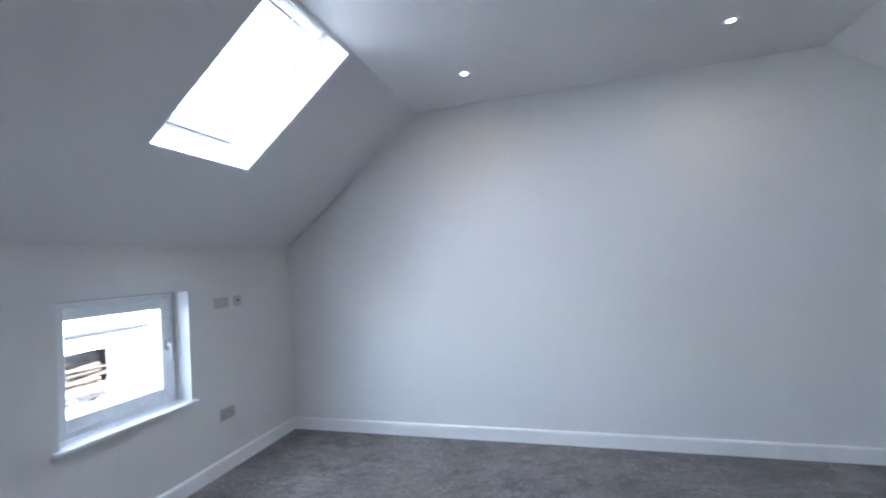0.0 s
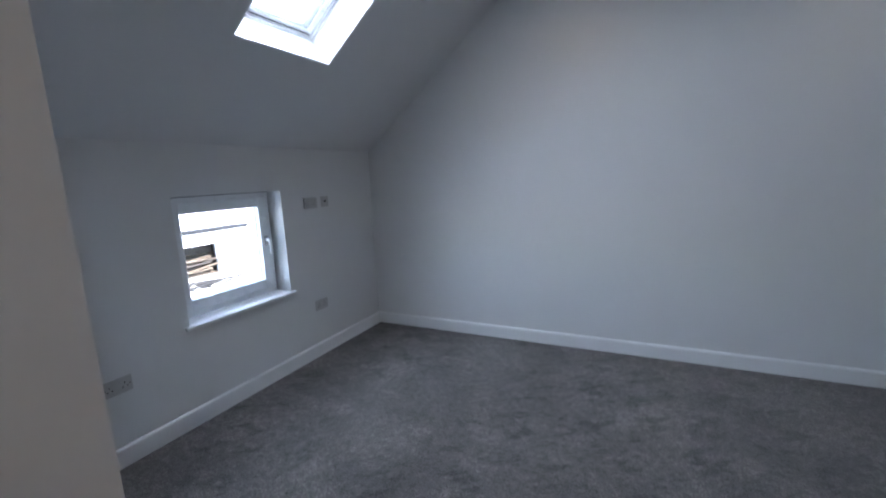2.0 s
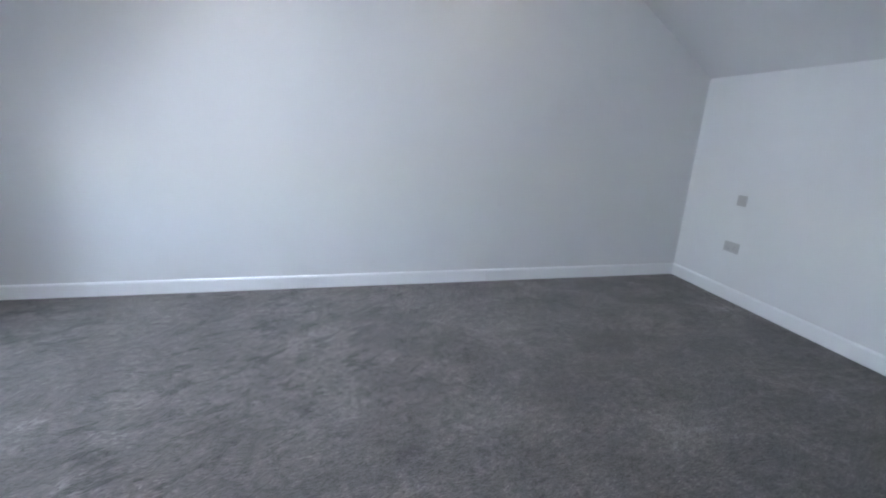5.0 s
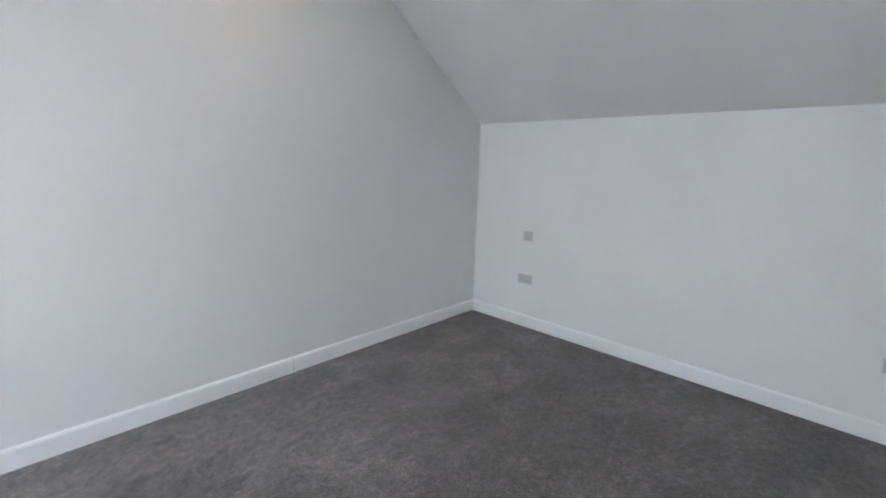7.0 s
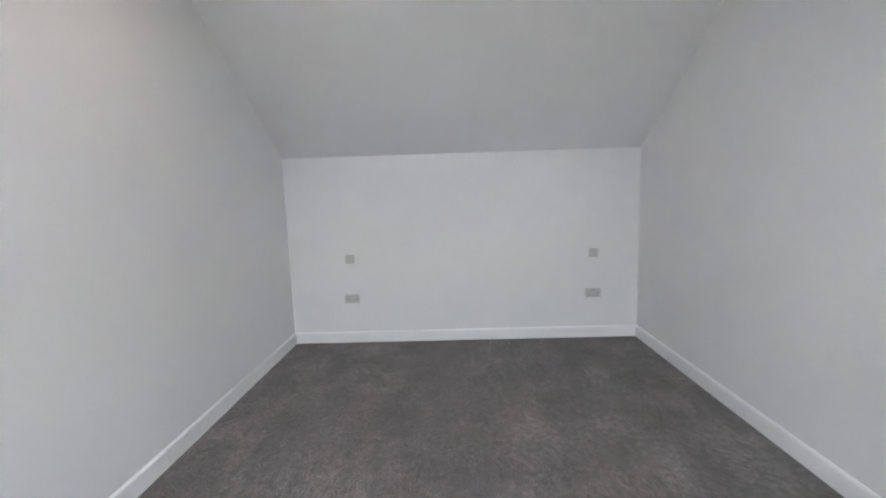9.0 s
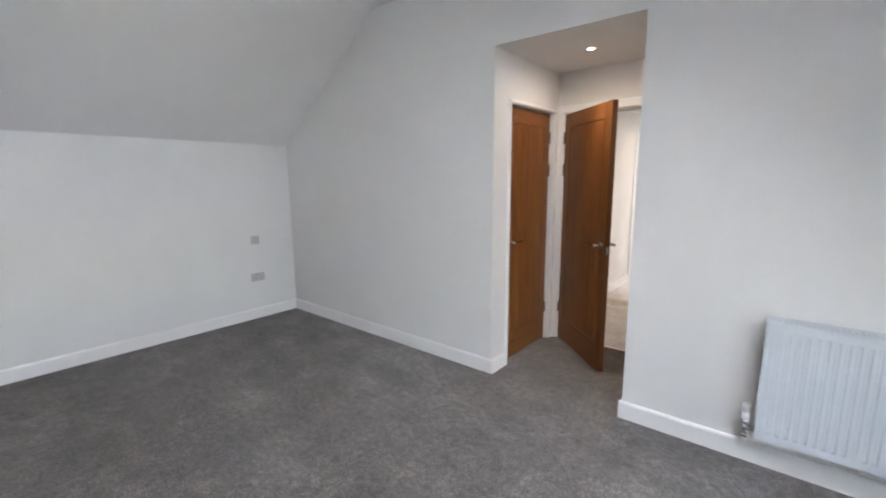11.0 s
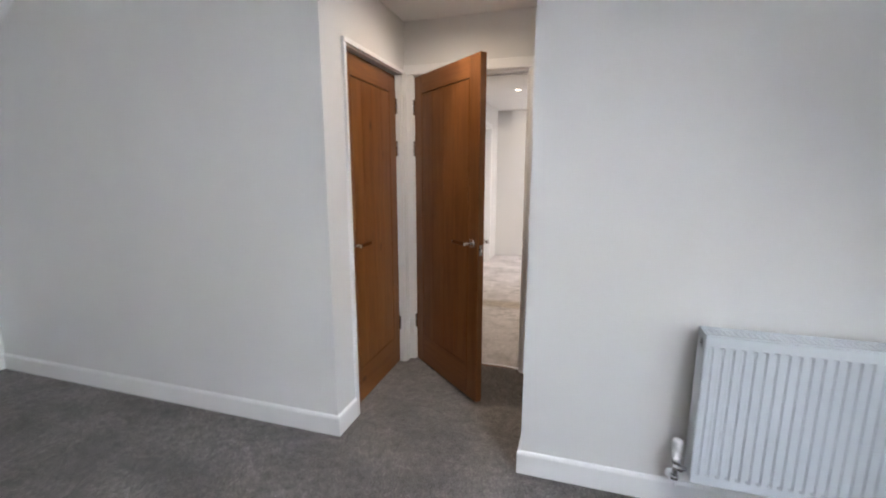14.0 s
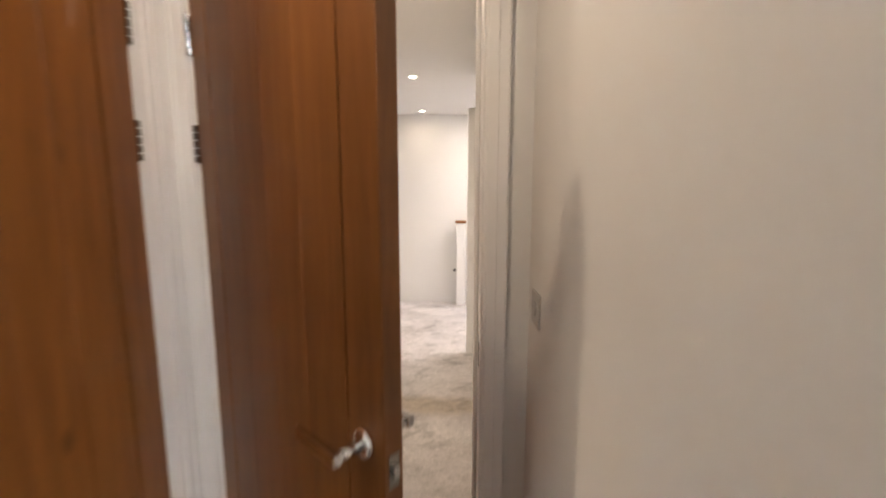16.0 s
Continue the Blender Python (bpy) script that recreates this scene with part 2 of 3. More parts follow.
M_RUBBLE = material("rubble_ground", rubble)


# ---- builders ----
def link(name, bm, mat, smooth=False):
    me = bpy.data.meshes.new(name)
    bmesh.ops.recalc_face_normals(bm, faces=bm.faces[:])
    bm.to_mesh(me)
    bm.free()
    if smooth:
        for f in me.polygons:
            f.use_smooth = True
    me.materials.append(mat)
    return new(name, me)


def part(name, bm, mat, parent, label="", smooth=False):
    ob = link(name, bm, mat, smooth)
    ob.parent = parent
    return tagged(ob, label)


def again(ob, parent, m):
    """The same piece once more, on the same mesh, at the pose m under parent."""
    o = new(ob.name.split(".")[0], ob.data)
    o.parent = parent
    o.matrix_local = m
    return o


def setting(name, bm, mat, label, category):
    return tagged(link(name, bm, mat), label, category, kind="structure")


def empty(name, m, label, category, group="", kind=""):
    ob = new(name)
    ob.empty_display_size = 0.1
    ob.matrix_world = m
    return tagged(ob, label, category, group, kind)


def box(bm, lo, hi, bevel=0.0, segments=2):
    lo, hi = [min(a, b) for a, b in zip(lo, hi)], [max(a, b) for a, b in zip(lo, hi)]
    m = Matrix.Translation([(a + b) / 2 for a, b in zip(lo, hi)]) @ Matrix.Diagonal([b - a for a, b in zip(lo, hi)] + [1])
    vs = bmesh.ops.create_cube(bm, size=1, matrix=m)["verts"]
    if bevel:
        es = list({e for v in vs for e in v.link_edges})
        bmesh.ops.bevel(bm, geom=es, offset=bevel, segments=segments, affect="EDGES", profile=0.5)
    return bm


def boxes(*pairs, bevel=0.0):
    bm = bmesh.new()
    for lo, hi in pairs:
        box(bm, lo, hi, bevel)
    return bm


def prism(bm, outline, depth, to_world):
    """Extrude a closed 2D outline by depth; to_world turns (a, b, d) into a place."""
    ring0 = [bm.verts.new(to_world(a, b, 0.0)) for a, b in outline]
    ring1 = [bm.verts.new(to_world(a, b, depth)) for a, b in outline]
    bm.faces.new(ring0)
    bm.faces.new(ring1[::-1])
    n = len(outline)
    for k in range(n):
        bm.faces.new((ring0[k], ring0[(k + 1) % n], ring1[(k + 1) % n], ring1[k]))
    return bm


def rod(bm, a, b, radius, sides=16, cap=True, radius2=None):
    a, b = Vector(a), Vector(b)
    m = Matrix.Translation((a + b) / 2) @ (b - a).to_track_quat("Z", "Y").to_matrix().to_4x4()
    bmesh.ops.create_cone(bm, cap_ends=cap, segments=sides, radius1=radius, radius2=radius if radius2 is None else radius2,
                          depth=(b - a).length, matrix=m)
    return bm


def lathe(bm, profile, m, sides=24):
    """Turn a profile of (radius, height) round the z axis of m."""
    rings = []
    for r, h in profile:
        rings.append([bm.verts.new(m @ Vector((r * math.cos(2 * math.pi * k / sides), r * math.sin(2 * math.pi * k / sides), h)))
                      for k in range(sides)])
    for r0, r1 in zip(rings, rings[1:]):
        for k in range(sides):
            bm.faces.new((r0[k], r0[(k + 1) % sides], r1[(k + 1) % sides], r1[k]))
    bm.faces.new(rings[0][::-1])
    bm.faces.new(rings[-1])
    return bm


# ---- large structure: floor, walls, ceilings ----
setting("floor", boxes(((-6.3, REC_BACK - 0.045, -0.25), (0.25, NORTH + 0.2, 0.0))), M_CARPET,
        "grey cut-pile carpet with trodden marks over the whole floor", "carpet")

# the grey carpet goes on here, coloured as brightly lit
setting("floor_landing", boxes(((-5.0, -5.4, -0.25), (-1.5, REC_BACK - 0.045, 0.0))), M_CARPET_LIT,
        "grey cut-pile carpet, colour lightened for the bright landing, with brownish trodden patches", "carpet")

gable = [(0.25, 0), (0.25, KNEE_E - 0.1), (EAST, KNEE_E + 0.16), (FLAT_E, CEIL + 0.16), (FLAT_W, CEIL + 0.16), (WEST, KNEE_W + 0.16),
         (-6.2, KNEE_W - 0.1), (-6.2, 0)]
setting("wall_north", prism(bmesh.new(), gable, 0.2, lambda a, b, d: (a, NORTH + d, b)), M_WALL,
        "white painted gable wall, bare, over the grey carpet", "wall")
setting("wall_east", boxes(((EAST, -0.12, 0), (0.25, NORTH, KNEE_E))), M_WALL,
        "low white painted knee wall with grey sockets", "wall")

WIN_S, WIN_N, WIN_LO, WIN_HI = 1.425, 2.243, 0.610, 1.408
setting("wall_west", boxes(((-6.2, -0.12, 0), (WEST, NORTH, WIN_LO)), ((-6.2, -0.12, WIN_HI), (WEST, NORTH, KNEE_W)),
                           ((-6.2, -0.12, WIN_LO), (WEST, WIN_S, WIN_HI)), ((-6.2, WIN_N, WIN_LO), (WEST, NORTH, WIN_HI))), M_WALL,
        "low white painted knee wall with a small window", "wall")

south = bmesh.new()
prism(south, [(EAST, 0), (EAST, KNEE_E + 0.1), (FLAT_E, CEIL + 0.1), (REC_E, CEIL + 0.1), (REC_E, 0)], -0.12, lambda a, b, d: (a, d, b))
setting("wall_south_east", south, M_WALL, "white painted wall beside the door recess", "wall")
south = bmesh.new()
prism(south, [(WEST, 0), (WEST, KNEE_W + 0.1), (FLAT_W, CEIL + 0.1), (REC_W, CEIL + 0.1), (REC_W, 0)], -0.12, lambda a, b, d: (a, d, b))
setting("wall_south_west", south, M_WALL, "white painted wall behind the radiator", "wall")
setting("wall_south_head", boxes(((REC_W, -0.12, REC_CEIL), (REC_E, 0, CEIL + 0.1))), M_WALL,
        "white painted wall above the door recess", "wall")

D1_S, D1_N, D1_TOP, D1_X = -0.918, -0.215, 1.992, -2.640
D2_E, D2_W, D2_TOP = -2.738, -3.490, 1.992
setting("wall_recess_east", boxes(((REC_E, REC_BACK, 0), (REC_E + 0.12, D1_S - 0.03, REC_CEIL)), ((REC_E, D1_N + 0.03, 0), (REC_E + 0.12, -0.12, REC_CEIL)),
                                  ((REC_E, D1_S - 0.03, D1_TOP + 0.03), (REC_E + 0.12, D1_N + 0.03, REC_CEIL))), M_WALL,
        "white painted side wall of the recess round a cupboard door", "wall")
setting("wall_recess_west", boxes(((REC_W - 0.1, REC_BACK, 0), (REC_W, -0.12, REC_CEIL))), M_WALL,
        "white painted side wall of the recess with a switch", "wall")
setting("wall_recess_back", boxes(((-4.9, REC_BACK - 0.12, 0), (D2_W - 0.03, REC_BACK, REC_CEIL)), ((D2_E + 0.03, REC_BACK - 0.12, 0), (-1.6, REC_BACK, REC_CEIL)),
                                  ((D2_W - 0.03, REC_BACK - 0.12, D2_TOP + 0.03), (D2_E + 0.03, REC_BACK, REC_CEIL))), M_WALL,
        "white painted back wall of the recess round a doorway", "wall")
setting("ceiling_recess", boxes(((-3.8, REC_BACK - 0.12, REC_CEIL), (-1.5, -0.12, REC_CEIL + 0.1))), M_CEIL,
        "white painted lowered ceiling of the recess", "ceiling")
setting("wall_cupboard", boxes(((-1.6, REC_BACK - 0.12, 0), (-1.5, -0.12, REC_CEIL))), M_WALL,
        "plain wall at the back of the cupboard", "wall")

setting("ceiling_flat", boxes(((FLAT_W - 0.02, -0.12, CEIL), (FLAT_E + 0.02, NORTH, CEIL + 0.12))), M_CEIL,
        "flat white painted ceiling between two slopes", "ceiling")


def slope(origin, rise, sign):
    """A frame on a sloping ceiling: u up the slope, v along y, n outwards."""
    length = math.hypot(1, rise)
    up, out = Vector((sign / length, 0, rise / length)), Vector((-sign * rise / length, 0, 1 / length))
    o = Vector(origin)
    return lambda u, v, n: o + up * u + Vector((0, v, 0)) + out * n


west_slope = slope((WEST, 0, KNEE_W), RISE_W, 1)
east_slope = slope((EAST, 0, KNEE_E), RISE_E, -1)


def slab(bm, at, u0, u1, v0, v1, n0, n1):
    vs = [bm.verts.new(at(u, v, n)) for u in (u0, u1) for v in (v0, v1) for n in (n0, n1)]
    for f in ((0, 1, 3, 2), (4, 6, 7, 5), (0, 4, 5, 1), (2, 3, 7, 6), (0, 2, 6, 4), (1, 5, 7, 3)):
        bm.faces.new([vs[k] for k in f])
    return bm


SKY_U0, SKY_U1, SKY_V0, SKY_V1 = 0.757, 1.795, 1.486, 2.205
U_END_W = (FLAT_W - WEST) * math.hypot(1, RISE_W) + 0.25
U_END_E = (EAST - FLAT_E) * math.hypot(1, RISE_E) + 0.25
bm = bmesh.new()
slab(bm, west_slope, -0.30, SKY_U0, -0.12, NORTH, 0, 0.26)
slab(bm, west_slope, SKY_U1, U_END_W, -0.12, NORTH, 0, 0.26)
slab(bm, west_slope, SKY_U0, SKY_U1, -0.12, SKY_V0, 0, 0.26)
slab(bm, west_slope, SKY_U0, SKY_U1, SKY_V1, NORTH, 0, 0.26)
setting("ceiling_slope_west", bm, M_CEIL, "sloping white painted ceiling with a roof window", "ceiling")
setting("ceiling_slope_east", slab(bmesh.new(), east_slope, -0.5, U_END_E, -0.12, NORTH, 0, 0.26), M_CEIL,
        "sloping white painted ceiling, bare", "ceiling")

# landing
setting("wall_landing_east", boxes(((LAND_E, REC_BACK - 0.12, 0), (LAND_E + 0.12, -3.65, LAND_CEIL)), ((LAND_E, -4.56, 0), (LAND_E + 0.12, LAND_END, LAND_CEIL)),
                                   ((LAND_E, -4.56, 2.01), (LAND_E + 0.12, -3.65, LAND_CEIL))), M_WALL,
        "white painted landing wall round a further doorway", "wall")
setting("wall_landing_west", boxes(((LAND_W - 0.1, -3.40, 0), (LAND_W, REC_BACK - 0.12, LAND_CEIL))), M_WALL,
        "white painted landing wall", "wall")
setting("wall_stairwell", boxes(((-4.9, LAND_END, 0), (-4.8, REC_BACK - 0.12, LAND_CEIL))), M_WALL, "plain white wall of the stairwell", "wall")
setting("wall_landing_end", boxes(((-4.9, LAND_END - 0.12, 0), (LAND_E + 0.12, LAND_END, LAND_CEIL))), M_WALL,
        "white painted wall at the end of the landing", "wall")
# its ceiling has an assumed, unseen opening above the stairwell for a fill lamp
RL_W, RL_E, RL_S, RL_N = -4.75, -3.95, -4.80, -3.60
setting("ceiling_landing", boxes(((-4.9, LAND_END - 0.12, LAND_CEIL), (LAND_E + 0.12, RL_S, LAND_CEIL + 0.1)), ((-4.9, RL_N, LAND_CEIL), (LAND_E + 0.12, REC_BACK - 0.12, LAND_CEIL + 0.1)),
                                 ((-4.9, RL_S, LAND_CEIL), (RL_W, RL_N, LAND_CEIL + 0.1)), ((RL_E, RL_S, LAND_CEIL), (LAND_E + 0.12, RL_N, LAND_CEIL + 0.1))), M_CEIL,
        "flat white painted landing ceiling", "ceiling")
LO, HI = LAND_CEIL + 0.1, LAND_CEIL + 1.3
# unseen shaft, added so that no sun falls through the opening
setting("roof_light_shaft", boxes(((RL_W - 0.1, RL_S - 0.1, LO), (RL_W, RL_N + 0.1, HI)), ((RL_E, RL_S - 0.1, LO), (RL_E + 0.1, RL_N + 0.1, HI)),
                                  ((RL_W, RL_S - 0.1, LO), (RL_E, RL_S, HI)), ((RL_W, RL_N, LO), (RL_E, RL_N + 0.1, HI))), M_CEIL,
        "unseen white shaft, added over the stairwell to keep the sun out", "ceiling")
# area lamp added to brighten the landing, its source assumed
land_lamp = new("landing_daylight", bpy.data.lights.new("landing_daylight", "AREA"))
land_lamp.data.shape, land_lamp.data.size, land_lamp.data.size_y = "RECTANGLE", RL_E - RL_W - 0.02, RL_N - RL_S - 0.02
land_lamp.data.energy, land_lamp.data.color = LANDING_POWER, LANDING_TINT
land_lamp.matrix_world = pose((RL_W + RL_E) / 2, (RL_S + RL_N) / 2, LAND_CEIL + 0.09)

# ---- baseboards ----
SKIRT_H, SKIRT_T = 0.110, 0.016


def baseboard(a, b, out, label="white gloss skirting board along the carpet"):
    """A skirting board from a to b (x, y); out points into the room."""
    a, b, o = Vector((*a, 0)), Vector((*b, 0)), Vector((*out, 0))
    along = (b - a).normalized()
    profile = [(0, 0), (SKIRT_T, 0), (SKIRT_T, SKIRT_H - 0.014), (SKIRT_T - 0.0025, SKIRT_H - 0.007), (SKIRT_T - 0.007, SKIRT_H - 0.001), (SKIRT_T - 0.010, SKIRT_H), (0, SKIRT_H)]
    bm = prism(bmesh.new(), profile, (b - a).length, lambda p, q, d: a + o * p + Vector((0, 0, q)) + along * d)
    return setting("baseboard", bm, M_TRIM, label, "skirting board")


baseboard((WEST + SKIRT_T, NORTH), (-1.955, NORTH), (0, -1))
baseboard((-1.9495, NORTH), (EAST - SKIRT_T, NORTH), (0, -1))
baseboard((EAST, SOUTH), (EAST, NORTH), (-1, 0))
baseboard((WEST, SOUTH), (WEST, NORTH), (1, 0))
baseboard((REC_E - SKIRT_T, SOUTH), (EAST - SKIRT_T, SOUTH), (0, 1))
baseboard((WEST + SKIRT_T, SOUTH), (REC_W + SKIRT_T, SOUTH), (0, 1))
baseboard((REC_E, -0.188), (REC_E, SOUTH), (-1, 0))
baseboard((REC_W, REC_BACK), (REC_W, SOUTH), (1, 0))
baseboard((LAND_E, -3.605), (LAND_E, REC_BACK - 0.14), (-1, 0))
baseboard((LAND_W, -3.40), (LAND_W, REC_BACK - 0.14), (1, 0))


# ---- door frames ----
def door_frame(name, at, width, top, depth, label, far=0.070, over=0.070):
    """Lining, stops and architraves round an opening. at(a, d, z): a along the opening, d into the wall from the near face."""
    root = empty(name, Matrix.Identity(4), label, "door frame", kind="structure")

    def piece(kind, a0, a1, d0, d1, z0, z1, bevel=0.003):
        p, q = at(a0, d0, z0), at(a1, d1, z1)
        bm = box(bmesh.new(), p, q, bevel)
        if kind == "architrave" and a1 - a0 < 0.1 and a1 - a0 > 0.05 and d0 < 0:
            # slightly raised outer band
            for f0, f1, rise in ((0.10, 0.55, 0.003),):
                box(bm, at(a0 + f0 * (a1 - a0), d0 - rise, z0), at(a0 + f1 * (a1 - a0), d0 + 0.001, z1), 0.002)
        part(kind, bm, M_TRIM, root)
    piece("jamb", -0.03, 0.0, -0.002, depth + 0.002, 0, top)
    piece("jamb", width, width + 0.03, -0.002, depth + 0.002, 0, top)
    piece("head", -0.03, width + 0.03, -0.002, depth + 0.002, top, top + 0.03)
    piece("stop", 0.0, 0.012, 0.078, 0.11, 0, top - 0.012)
    piece("stop", width - 0.012, width, 0.078, 0.11, 0, top - 0.012)
    piece("stop", 0.0, width, 0.078, 0.11, top - 0.012, top)
    for d0, d1 in ((-0.018, -0.002), (depth + 0.002, depth + 0.018)):
        piece("architrave", -0.070, -0.006, d0, d1, 0, top + 0.006, 0.005)
        piece("architrave", width + 0.006, width + far, d0, d1, 0, top + 0.006, 0.005)
        piece("architrave", -0.070, width + far, d0, d1, top + 0.0062, top + over, 0.005)
    return root


door_frame("door_frame_1", lambda a, d, z: (REC_E + d, D1_S + a, z), D1_N - D1_S, D1_TOP, 0.12, "white gloss frame round a closed oak cupboard door", 0.027, 0.032)
door_frame("door_frame_2", lambda a, d, z: (D2_E - a, REC_BACK - d, z), D2_E - D2_W, D2_TOP, 0.12, "white gloss frame round the open oak door")
door_frame("door_frame_3", lambda a, d, z: (LAND_E + d, -4.53 + a, z), 0.85, 1.98, 0.12, "white gloss frame round a landing door")


# ---- oak doors ----
DOOR_T = 0.040


def lever_handle(root, x, face, sign, toward):
    """A chrome lever on a round rose; face: the leaf's face in y, sign: its outward way, toward: which way the lever points."""
    h = empty("handle", Matrix.Identity(4), "", "")
    h.parent = root
    h.matrix_local = pose(x, face, 0.972)
    m = Matrix.Rotation(radians(-90 * sign), 4, "X")
    part("rose", lathe(bmesh.new(), [(0.0255, 0), (0.026, 0.006), (0.024, 0.009), (0.012, 0.0105)], m, 28), M_CHROME, h, "round chrome rose", True)
    part("stem", rod(bmesh.new(), (0, 0.008 * sign, 0), (0, 0.060 * sign, 0), 0.0098, 20), M_CHROME, h, "", True)
    # flat bar, mitred at the stem and slightly tapered
    bm = bmesh.new()
    outline = [(-0.0105, 0.052), (-0.0105, 0.0660), (-0.0085, 0.0680), (0.118, 0.0665), (0.121, 0.0645), (0.121, 0.0575), (0.119, 0.0560), (0.012, 0.0555)]
    prism(bm, [(toward * a, sign * b) for a, b in outline], 0.020, lambda a, b, d: (a, b, d - 0.010))
    bmesh.ops.bevel(bm, geom=bm.edges[:], offset=0.0012, segments=1, affect="EDGES")
    part("lever", bm, M_CHROME, h, "flat polished chrome lever")
    return h


def oak_door(name, m, width, body, label):
    """A ledged-look oak door hinged at its origin, leaf along +x; body: way of the leaf's thickness in y."""
    top, bottom = 1.985, 0.010
    root = empty(name, m, label, "door", kind="structure")
    y0, y1 = 0.0, body * DOOR_T
    stile, head, foot = 0.098, 0.112, 0.205
    for x0, x1 in ((0.002, stile), (width - stile, width)):
        part("stile", box(bmesh.new(), (x0, y0, bottom), (x1, y1, top), 0.0015), M_OAK_V, root)
    for z0, z1 in ((top - head, top), (bottom, bottom + foot)):
        part("rail", box(bmesh.new(), (stile + 0.0004, y0, z0), (width - stile - 0.0004, y1, z1), 0.0015), M_OAK_H, root)
    # grooved centre boards, set back from both faces
    n = 4
    lo, hi = stile + 0.0065, width - stile - 0.0065
    step = (hi - lo) / n
    inset = 0.0008
    w = step - 0.0004
    ya, yb = y0 + body * inset, y1 - body * inset
    mid = (ya + yb) / 2
    half = abs(yb - ya) / 2
    v = 0.0011
    outline = [(-w / 2, -half + v), (-w / 2 + v, -half), (w / 2 - v, -half), (w / 2, -half + v), (w / 2, half - v), (w / 2 - v, half), (-w / 2 + v, half), (-w / 2, half - v)]
    z0, z1 = bottom + foot + 0.006, top - head - 0.006
    first = None
    for k in range(n):
        mm = pose(lo + step * (k + 0.5), mid, 0)
        if first is None:
            first = part("plank", prism(bmesh.new(), outline, z1 - z0, lambda a, b, d: (a, b, z0 + d)), M_OAK_V, root)
            first.matrix_local = mm
        else:
            again(first, root, mm)
    core = box(bmesh.new(), (stile, y0 + body * 0.016, bottom + foot), (width - stile, y1 - body * 0.016, top - head))
    part("core", core, M_OAK_V, root)
    # hinges on the knuckle side
    hinge = None
    for z in (1.795, 1.524, 0.300):
        mm = pose(-0.001, 0, z)
        if hinge is None:
            bm = bmesh.new()
            box(bm, (-0.003, -0.002 * body, -0.05), (0.002, 0.026 * body, 0.05))
            for k in range(5):
                rod(bm, (0, -0.006 * body, -0.05 + 0.02 * k + 0.002), (0, -0.006 * body, -0.03 + 0.02 * k - 0.002), 0.0065, 12)
            hinge = part("hinge", bm, M_HINGE, root, "steel butt hinge")
            hinge.matrix_local = mm
        else:
            again(hinge, root, mm)
    x = width - 0.052
    lever_handle(root, x, y0, -body, -1)
    lever_handle(root, x, y1, body, -1)
    bm = box(bmesh.new(), (width - 0.0005, mid - 0.011, 0.905), (width + 0.0012, mid + 0.011, 0.965))
    part("latch_plate", bm, M_HINGE, root, "steel latch plate")
    bm = box(bmesh.new(), (width, mid - 0.006, 0.925), (width + 0.010, mid + 0.006, 0.945), 0.002)
    part("latch", bm, M_CHROME, root)
    return root


oak_door("door_1", pose(D1_X, D1_S, 0, 0, 0, 90), D1_N - D1_S - 0.003, -1, "closed oak cupboard door with vertical grooves and chrome lever")
oak_door("door_2", pose(-2.742, -1.004, 0, 0, 0, 138.2), 0.747, 1, "half-open oak door with vertical grooves and chrome lever")

# white landing door, closed
root = empty("door_3", pose(LAND_E + 0.078, -4.53, 0, 0, 0, 90), "closed white landing door with a dark knob", "door", kind="structure")
part("leaf", box(bmesh.new(), (0.003, -0.04, 0.008), (0.847, 0, 1.976), 0.002), M_TRIM, root)
part("knob", lathe(bmesh.new(), [(0.02, 0), (0.021, 0.005), (0.009, 0.008), (0.009, 0.03), (0.022, 0.038), (0.024, 0.05), (0.016, 0.06)],
                   Matrix.Translation((0.765, 0, 1.05)) @ Matrix.Rotation(radians(-90), 4, "X"), 20), M_DARK, root, "dark round knob", True)

# strike plate in the jamb, casing at the end of the landing wall
bm = box(bmesh.new(), (D2_W + 0.0002, REC_BACK - 0.036, 0.905), (D2_W + 0.0016, REC_BACK - 0.012, 0.975), 0.0004)
tagged(link("strike_plate", bm, M_HINGE), "small steel strike plate let into the white door jamb", "strike plate")
bm = box(bmesh.new(), (LAND_W - 0.012, -3.462, 0), (-3.553, -3.401, 2.06), 0.005)
setting("trim", bm, M_TRIM, "white gloss door casing at the end of the landing wall", "door casing")

# threshold strip under the open door
bm = prism(bmesh.new(), [(-0.020, 0), (0.020, 0), (0.014, 0.006), (0.004, 0.009), (-0.004, 0.009), (-0.014, 0.006)], D2_E - D2_W - 0.004,
           lambda a, b, d: (D2_W + 0.002 + d, REC_BACK - 0.045 + a, b + 0.001))
tagged(link("threshold_strip", bm, M_CHROME), "shiny metal carpet strip across the doorway", "threshold")


# ---- window ----
FR_X0, FR_X1 = -6.10, -6.03
win = empty("window_1", Matrix.Identity(4), "small white plastic casement window, closed", "window", kind="structure")


def ring(bm, x0, x1, y0, y1, z0, z1, w, bevel=0.003):
    """Four bars of width w round an opening, mitre-free."""
    box(bm, (x0, y0, z0), (x1, y0 + w, z1), bevel)
    box(bm, (x0, y1 - w, z0), (x1, y1, z1), bevel)
    box(bm, (x0, y0 + w, z0), (x1, y1 - w, z0 + w), bevel)
    box(bm, (x0, y0 + w, z1 - w), (x1, y1 - w, z1), bevel)
    return bm


part("window_frame", ring(bmesh.new(), FR_X0, FR_X1, WIN_S + 0.002, WIN_N - 0.002, 0.632, WIN_HI - 0.002, 0.048), M_UPVC, win, "white plastic outer frame")
